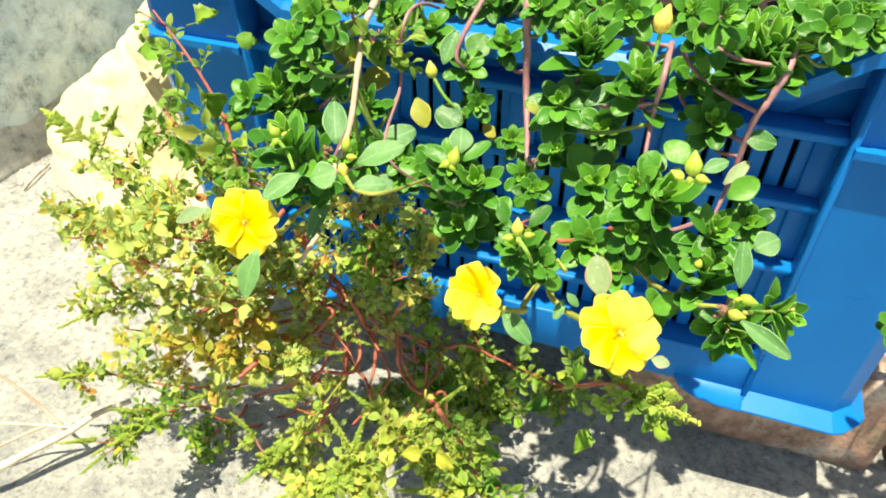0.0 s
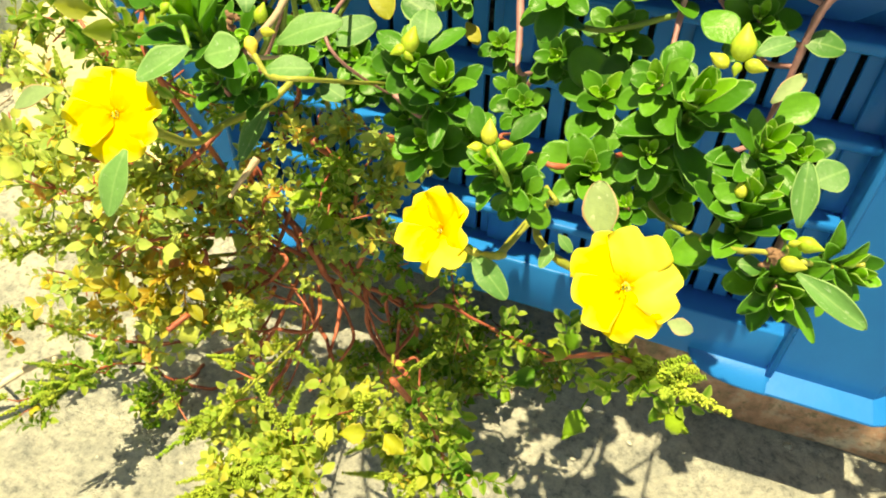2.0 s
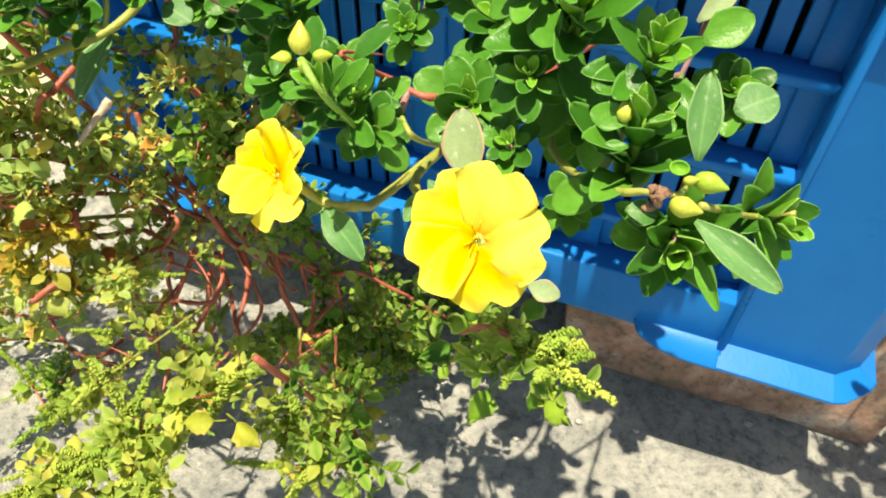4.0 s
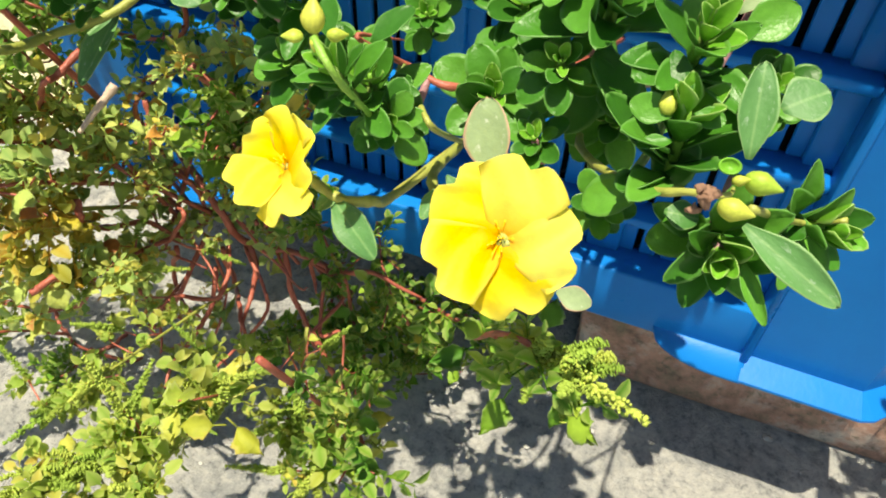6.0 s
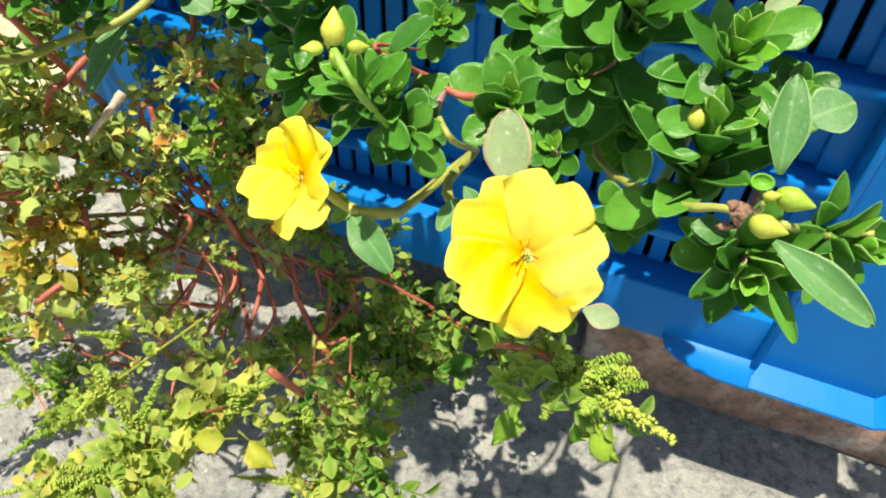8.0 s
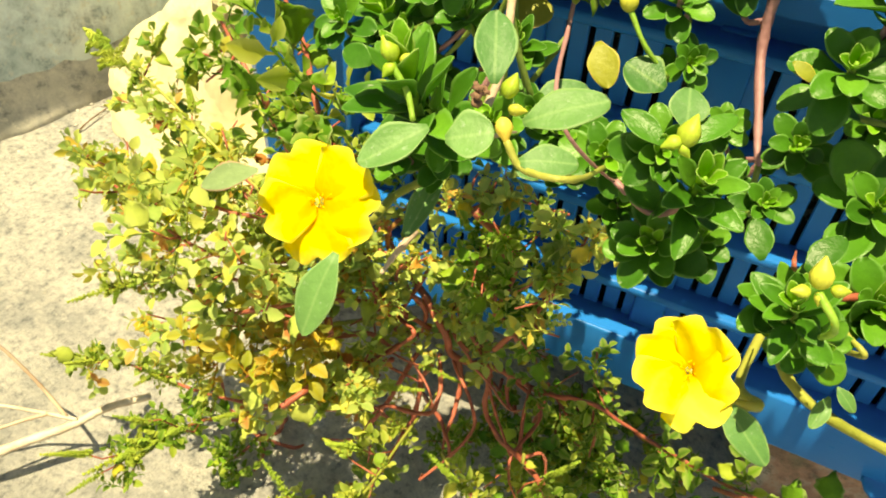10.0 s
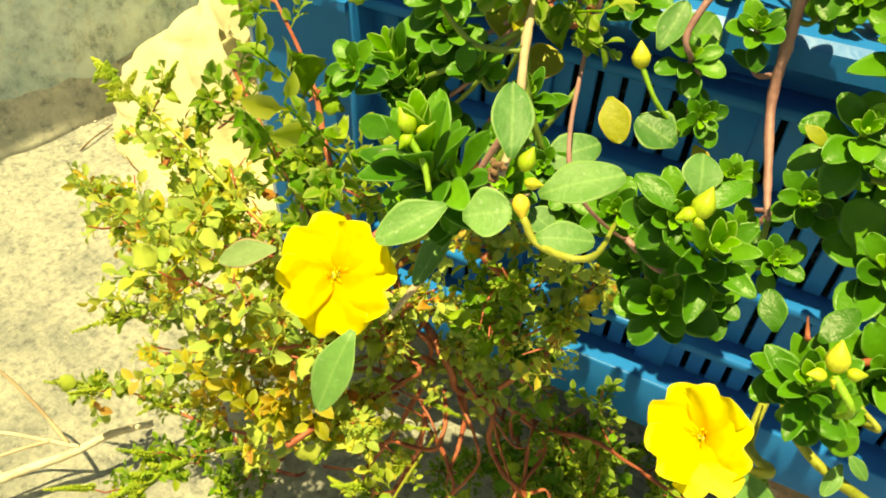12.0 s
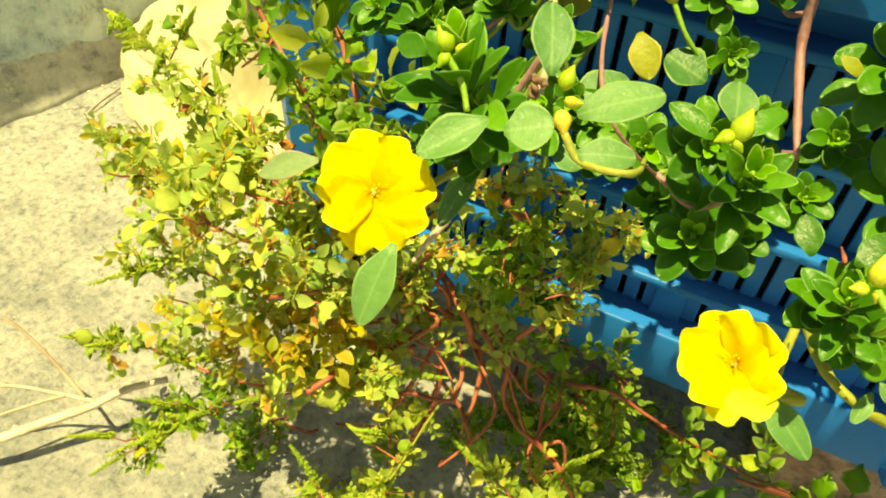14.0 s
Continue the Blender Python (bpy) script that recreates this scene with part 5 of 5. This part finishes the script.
grown = weed([(-0.188, -0.098, 0.133), (-0.174, -0.125, 0.146), (-0.168, -0.140, 0.138), (-0.163, -0.169, 0.159)], 16, 0.0120, LIME, 1, 0.0010)
grown = weed([(-0.162, -0.056, 0.153), (-0.135, -0.081, 0.180), (-0.121, -0.081, 0.177), (-0.097, -0.150, 0.271)], 9, 0.0140, GREEN, 0, 0.0011)
grown = weed([(-0.123, -0.084, 0.175), (-0.0937, -0.1557, 0.2815), (-0.080, -0.164, 0.290), (-0.072, -0.170, 0.295)], 8, 0.0120, GREEN, 1, 0.0011)
grown = weed([(-0.276, -0.053, 0.160), (-0.304, -0.088, 0.217), (-0.337, -0.083, 0.238), (-0.360, -0.112, 0.259), (-0.430, -0.093, 0.236), (-0.478, -0.092, 0.225)], 46, 0.0170, MIX, 0, 0.0014)
grown = weed([(-0.317, -0.073, 0.240), (-0.297, -0.122, 0.335), (-0.340, -0.074, 0.334), (-0.388, -0.034, 0.342), (-0.415, -0.023, 0.363)], 12, 0.0220, GREEN, 0, 0.0014)
grown = weed([(-0.306, -0.084, 0.223), (-0.340, -0.076, 0.247), (-0.323, -0.115, 0.317), (-0.330, -0.118, 0.339), (-0.357, -0.101, 0.349)], 20, 0.0150, GREEN, 0, 0.0014)
grown = weed([(-0.303, -0.066, 0.186), (-0.329, -0.094, 0.225), (-0.351, -0.129, 0.249), (-0.387, -0.129, 0.252), (-0.487, -0.091, 0.230)], 44, 0.0160, MIX, 0, 0.0014)
grown = weed([(-0.307, -0.063, 0.170), (-0.317, -0.114, 0.206), (-0.335, -0.130, 0.194), (-0.396, -0.109, 0.137)], 36, 0.0180, GOLD, 0, 0.0014)
grown = weed([(-0.297, -0.059, 0.193), (-0.303, -0.068, 0.240), (-0.272, -0.044, 0.259), (-0.220, -0.055, 0.275)], 34, 0.0130, MIX, 0, 0.0014)
grown = weed([(-0.241, -0.074, 0.218), (-0.235, -0.074, 0.255), (-0.260, -0.062, 0.257)], 26, 0.0130, GREEN, 0, 0.0014)
grown = weed([(-0.241, -0.069, 0.187), (-0.218, -0.081, 0.242), (-0.212, -0.066, 0.260), (-0.209, -0.054, 0.273)], 28, 0.0130, MIX, 0, 0.0014)
grown = weed([(-0.287, -0.063, 0.141), (-0.289, -0.063, 0.100), (-0.295, -0.095, 0.064), (-0.325, -0.109, 0.014), (-0.362, -0.121, -0.014)], 36, 0.0140, MIX, 1, 0.0009)
grown = weed([(-0.286, 0.024, 0.050), (-0.239, -0.011, 0.060), (-0.207, -0.045, 0.070), (-0.187, -0.076, 0.060)], 30, 0.0170, GREEN, 0, 0.0013)
grown = weed([(-0.228, 0.016, 0.070), (-0.194, -0.008, 0.060), (-0.169, -0.021, 0.040)], 18, 0.0160, GREEN, 0, 0.0013)
grown = weed([(-0.216, 0.030, 0.050), (-0.202, 0.018, 0.050), (-0.180, -0.004, 0.045), (-0.154, -0.002, 0.030)], 34, 0.0140, GREEN, 0, 0.0013)
grown = weed([(-0.180, 0.032, 0.050), (-0.161, 0.021, 0.050), (-0.136, 0.016, 0.040), (-0.121, 0.010, 0.030)], 26, 0.0140, GREEN, 0, 0.0013)
grown = weed([(-0.230, 0.023, 0.040), (-0.204, -0.008, 0.040), (-0.180, -0.035, 0.030)], 28, 0.0130, GREEN, 0, 0.0013)
grown = weed([(-0.250, 0.017, 0.040), (-0.228, -0.029, 0.040), (-0.208, -0.057, 0.030)], 26, 0.0130, GREEN, 0, 0.0013)
grown = weed([(-0.264, 0.026, 0.040), (-0.255, -0.026, 0.040), (-0.291, -0.043, 0.030)], 18, 0.0140, GREEN, 0, 0.0013)
grown = weed([(-0.173, -0.166, 0.238), (-0.164, -0.142, 0.167), (-0.149, -0.153, 0.142)], 16, 0.0150, GREEN, 0, 0.0014)
grown = weed([(-0.401, -0.090, 0.021), (-0.408, -0.109, 0.013), (-0.421, -0.124, 0.012)], 18, 0.0130, GREEN, 0, 0.0014)
grown = weed([(-0.261, -0.068, 0.338), (-0.289, -0.040, 0.266), (-0.327, -0.061, 0.272), (-0.301, -0.123, 0.331)], 24, 0.0130, GREEN, 0, 0.0014)
grown = weed([(-0.237, -0.039, 0.379), (-0.243, -0.048, 0.372), (-0.261, -0.044, 0.384), (-0.269, -0.039, 0.393)], 9, 0.0180, GREEN, 0, 0.0014)
grown = weed([(-0.300, -0.062, 0.154), (-0.300, -0.083, 0.209), (-0.312, -0.081, 0.229), (-0.327, -0.079, 0.238)], 34, 0.0130, MIX, 0, 0.0014)
grown = weed([(-0.254, -0.060, 0.174), (-0.269, -0.053, 0.185), (-0.271, -0.055, 0.209), (-0.280, -0.060, 0.225)], 32, 0.0130, MIX, 0, 0.0014)
grown = weed([(-0.226, -0.081, 0.215), (-0.241, -0.074, 0.222), (-0.244, -0.074, 0.238), (-0.259, -0.067, 0.242)], 26, 0.0130, GREEN, 0, 0.0014)
grown = weed([(-0.293, -0.056, 0.157), (-0.303, -0.059, 0.180), (-0.293, -0.076, 0.225), (-0.282, -0.063, 0.233)], 22, 0.0120, MIX, 0, 0.0014)
grown = weed([(-0.303, -0.066, 0.186), (-0.316, -0.100, 0.213), (-0.331, -0.135, 0.231), (-0.405, -0.109, 0.159), (-0.453, -0.106, 0.126)], 40, 0.0150, MIX, 0, 0.0014)
grown = weed([(-0.299, -0.081, 0.223), (-0.334, -0.098, 0.231), (-0.362, -0.098, 0.257), (-0.400, -0.089, 0.251), (-0.438, -0.069, 0.251)], 24, 0.0140, MIX, 0, 0.0014)
grown = weed([(-0.342, -0.089, 0.242), (-0.380, -0.084, 0.257), (-0.425, -0.072, 0.256), (-0.480, -0.061, 0.260)], 36, 0.0140, MIX, 0, 0.0014)
grown = weed([(-0.293, -0.056, 0.157), (-0.300, -0.094, 0.169), (-0.307, -0.126, 0.178), (-0.335, -0.129, 0.159)], 34, 0.0140, MIX, 1, 0.0014)
grown = weed([(-0.286, -0.058, 0.212), (-0.306, -0.067, 0.163), (-0.304, -0.107, 0.158), (-0.310, -0.079, 0.083)], 30, 0.0130, MIX, 0, 0.0014)
grown = weed([(-0.222, -0.030, 0.085), (-0.216, -0.042, 0.130), (-0.226, -0.044, 0.165), (-0.233, -0.040, 0.195)], 20, 0.0135, GREEN, 0, 0.0012)
grown = weed([(-0.182, -0.030, 0.090), (-0.187, -0.045, 0.140), (-0.195, -0.038, 0.180)], 18, 0.0135, GREEN, 0, 0.0012)
grown = weed([(-0.252, -0.035, 0.120), (-0.258, -0.050, 0.165), (-0.262, -0.046, 0.200)], 18, 0.0135, MIX, 0, 0.0012)
big_leaf(grown, (-0.310, -0.124, 0.190), (-0.308, -0.137, 0.178), 0.0104, GOLD)
big_leaf(grown, (-0.311, -0.120, 0.197), (-0.303, -0.114, 0.203), 0.0111, GOLD)
big_leaf(grown, (-0.460, -0.102, 0.132), (-0.458, -0.115, 0.121), 0.0133, GOLD)
big_leaf(grown, (-0.340, -0.131, 0.170), (-0.341, -0.145, 0.158), 0.0153, MIX)
big_leaf(grown, (-0.366, -0.018, 0.350), (-0.347, -0.014, 0.350), 0.0129, GREEN)
big_leaf(grown, (-0.392, -0.022, 0.355), (-0.373, -0.011, 0.363), 0.0143, GREEN)
big_leaf(grown, (-0.394, -0.041, 0.341), (-0.399, -0.051, 0.335), 0.0121, GREEN)
big_leaf(grown, (-0.341, -0.060, 0.328), (-0.338, -0.070, 0.319), 0.0136, GREEN)
big_leaf(grown, (-0.367, -0.070, 0.338), (-0.372, -0.083, 0.329), 0.0114, GREEN)
big_leaf(grown, (-0.229, -0.070, 0.260), (-0.234, -0.077, 0.257), 0.0084, GOLD)
big_leaf(grown, (-0.208, -0.063, 0.263), (-0.211, -0.070, 0.260), 0.0062, GOLD)
big_leaf(grown, (-0.479, -0.044, 0.285), (-0.470, -0.043, 0.286), 0.0104, GREEN)
big_leaf(grown, (-0.255, -0.047, 0.380), (-0.241, -0.055, 0.368), 0.0140, GREEN)
big_leaf(grown, (-0.257, -0.045, 0.382), (-0.260, -0.061, 0.369), 0.0128, GOLD)
big_leaf(grown, (-0.242, -0.043, 0.377), (-0.230, -0.053, 0.365), 0.0122, GREEN)
big_leaf(grown, (-0.324, -0.115, 0.212), (-0.323, -0.126, 0.202), 0.0110, GOLD)
big_leaf(grown, (-0.344, -0.132, 0.190), (-0.332, -0.142, 0.178), 0.0134, GOLD)
big_leaf(grown, (-0.388, -0.079, 0.269), (-0.394, -0.084, 0.269), 0.0111, GOLD)
big_leaf(grown, (-0.169, -0.191, 0.238), (-0.181, -0.199, 0.241), 0.0104, GOLD)
big_leaf(grown, (-0.169, -0.189, 0.239), (-0.154, -0.193, 0.232), 0.0097, GOLD)
big_leaf(grown, (-0.164, -0.127, 0.142), (-0.148, -0.117, 0.142), 0.0108, GOLD)
big_leaf(grown, (-0.155, -0.154, 0.161), (-0.136, -0.151, 0.157), 0.0118, GREEN)
big_leaf(grown, (-0.308, -0.125, 0.192), (-0.304, -0.137, 0.181), 0.0106, GOLD)
big_leaf(grown, (-0.313, -0.143, 0.187), (-0.301, -0.147, 0.174), 0.0142, MIX)
big_leaf(grown, (-0.313, -0.118, 0.203), (-0.304, -0.118, 0.193), 0.0148, GOLD)
big_leaf(grown, (-0.314, -0.137, 0.192), (-0.319, -0.134, 0.199), 0.0118, GOLD)
big_leaf(grown, (-0.315, -0.129, 0.197), (-0.320, -0.130, 0.203), 0.0118, GOLD)
big_leaf(grown, (-0.311, -0.098, 0.284), (-0.308, -0.103, 0.274), 0.0080, GOLD)
big_leaf(grown, (-0.121, -0.086, 0.173), (-0.140, -0.101, 0.168), 0.0129, GREEN)
big_leaf(grown, (-0.096, -0.120, 0.203), (-0.101, -0.140, 0.193), 0.0123, GREEN)
big_leaf(grown, (-0.090, -0.102, 0.215), (-0.090, -0.090, 0.227), 0.0110, GREEN)
big_leaf(grown, (-0.073, -0.114, 0.205), (-0.075, -0.104, 0.213), 0.0079, GREEN)
big_leaf(grown, (-0.156, -0.079, 0.159), (-0.149, -0.087, 0.152), 0.0072, GOLD)
big_leaf(grown, (-0.341, -0.075, 0.202), (-0.333, -0.061, 0.204), 0.0085, GOLD)
big_leaf(grown, (-0.255, -0.085, 0.267), (-0.253, -0.091, 0.260), 0.0065, GREEN)
big_leaf(grown, (-0.243, -0.073, 0.267), (-0.239, -0.082, 0.254), 0.0099, GREEN)
big_leaf(grown, (-0.166, -0.139, 0.138), (-0.175, -0.143, 0.139), 0.0097, GOLD)
big_leaf(grown, (-0.235, -0.047, 0.099), (-0.228, -0.055, 0.090), 0.0139, GREEN)
big_leaf(grown, (-0.225, -0.037, 0.100), (-0.218, -0.045, 0.091), 0.0153, GREEN)
big_leaf(grown, (-0.210, -0.036, 0.093), (-0.203, -0.045, 0.085), 0.0154, GREEN)
big_leaf(grown, (-0.225, -0.053, 0.089), (-0.218, -0.062, 0.081), 0.0139, GREEN)
big_leaf(grown, (-0.212, -0.049, 0.085), (-0.205, -0.058, 0.077), 0.0140, GREEN)
big_leaf(grown, (-0.236, -0.057, 0.093), (-0.229, -0.065, 0.085), 0.0125, GREEN)
big_leaf(grown, (-0.530, -0.060, 0.124), (-0.522, -0.067, 0.111), 0.0134, GOLD)
big_leaf(grown, (-0.505, -0.118, 0.094), (-0.498, -0.124, 0.085), 0.0130, GREEN)
big_leaf(grown, (-0.466, -0.105, 0.133), (-0.453, -0.111, 0.119), 0.0157, GOLD)
big_leaf(grown, (-0.437, -0.088, 0.121), (-0.426, -0.091, 0.113), 0.0111, GOLD)

# the rest of the purslane, filling the crate behind the rim
for y in (0.075, 0.145, 0.215, 0.285):
    plant = purslane([(-0.39, y, 0.386), (-0.25, y - 0.012, 0.39), (-0.12, y + 0.01, 0.388), (0.02, y, 0.386)], 0.0019)
    for k in range(10):
        shoot(plant, (-0.40 + 0.047 * k + rng.uniform(-0.014, 0.014), y + rng.uniform(-0.022, 0.022), 0.398 + rng.uniform(-0.008, 0.012)), rng.uniform(0.012, 0.017), "top", (0.02, -0.3, 0.95))
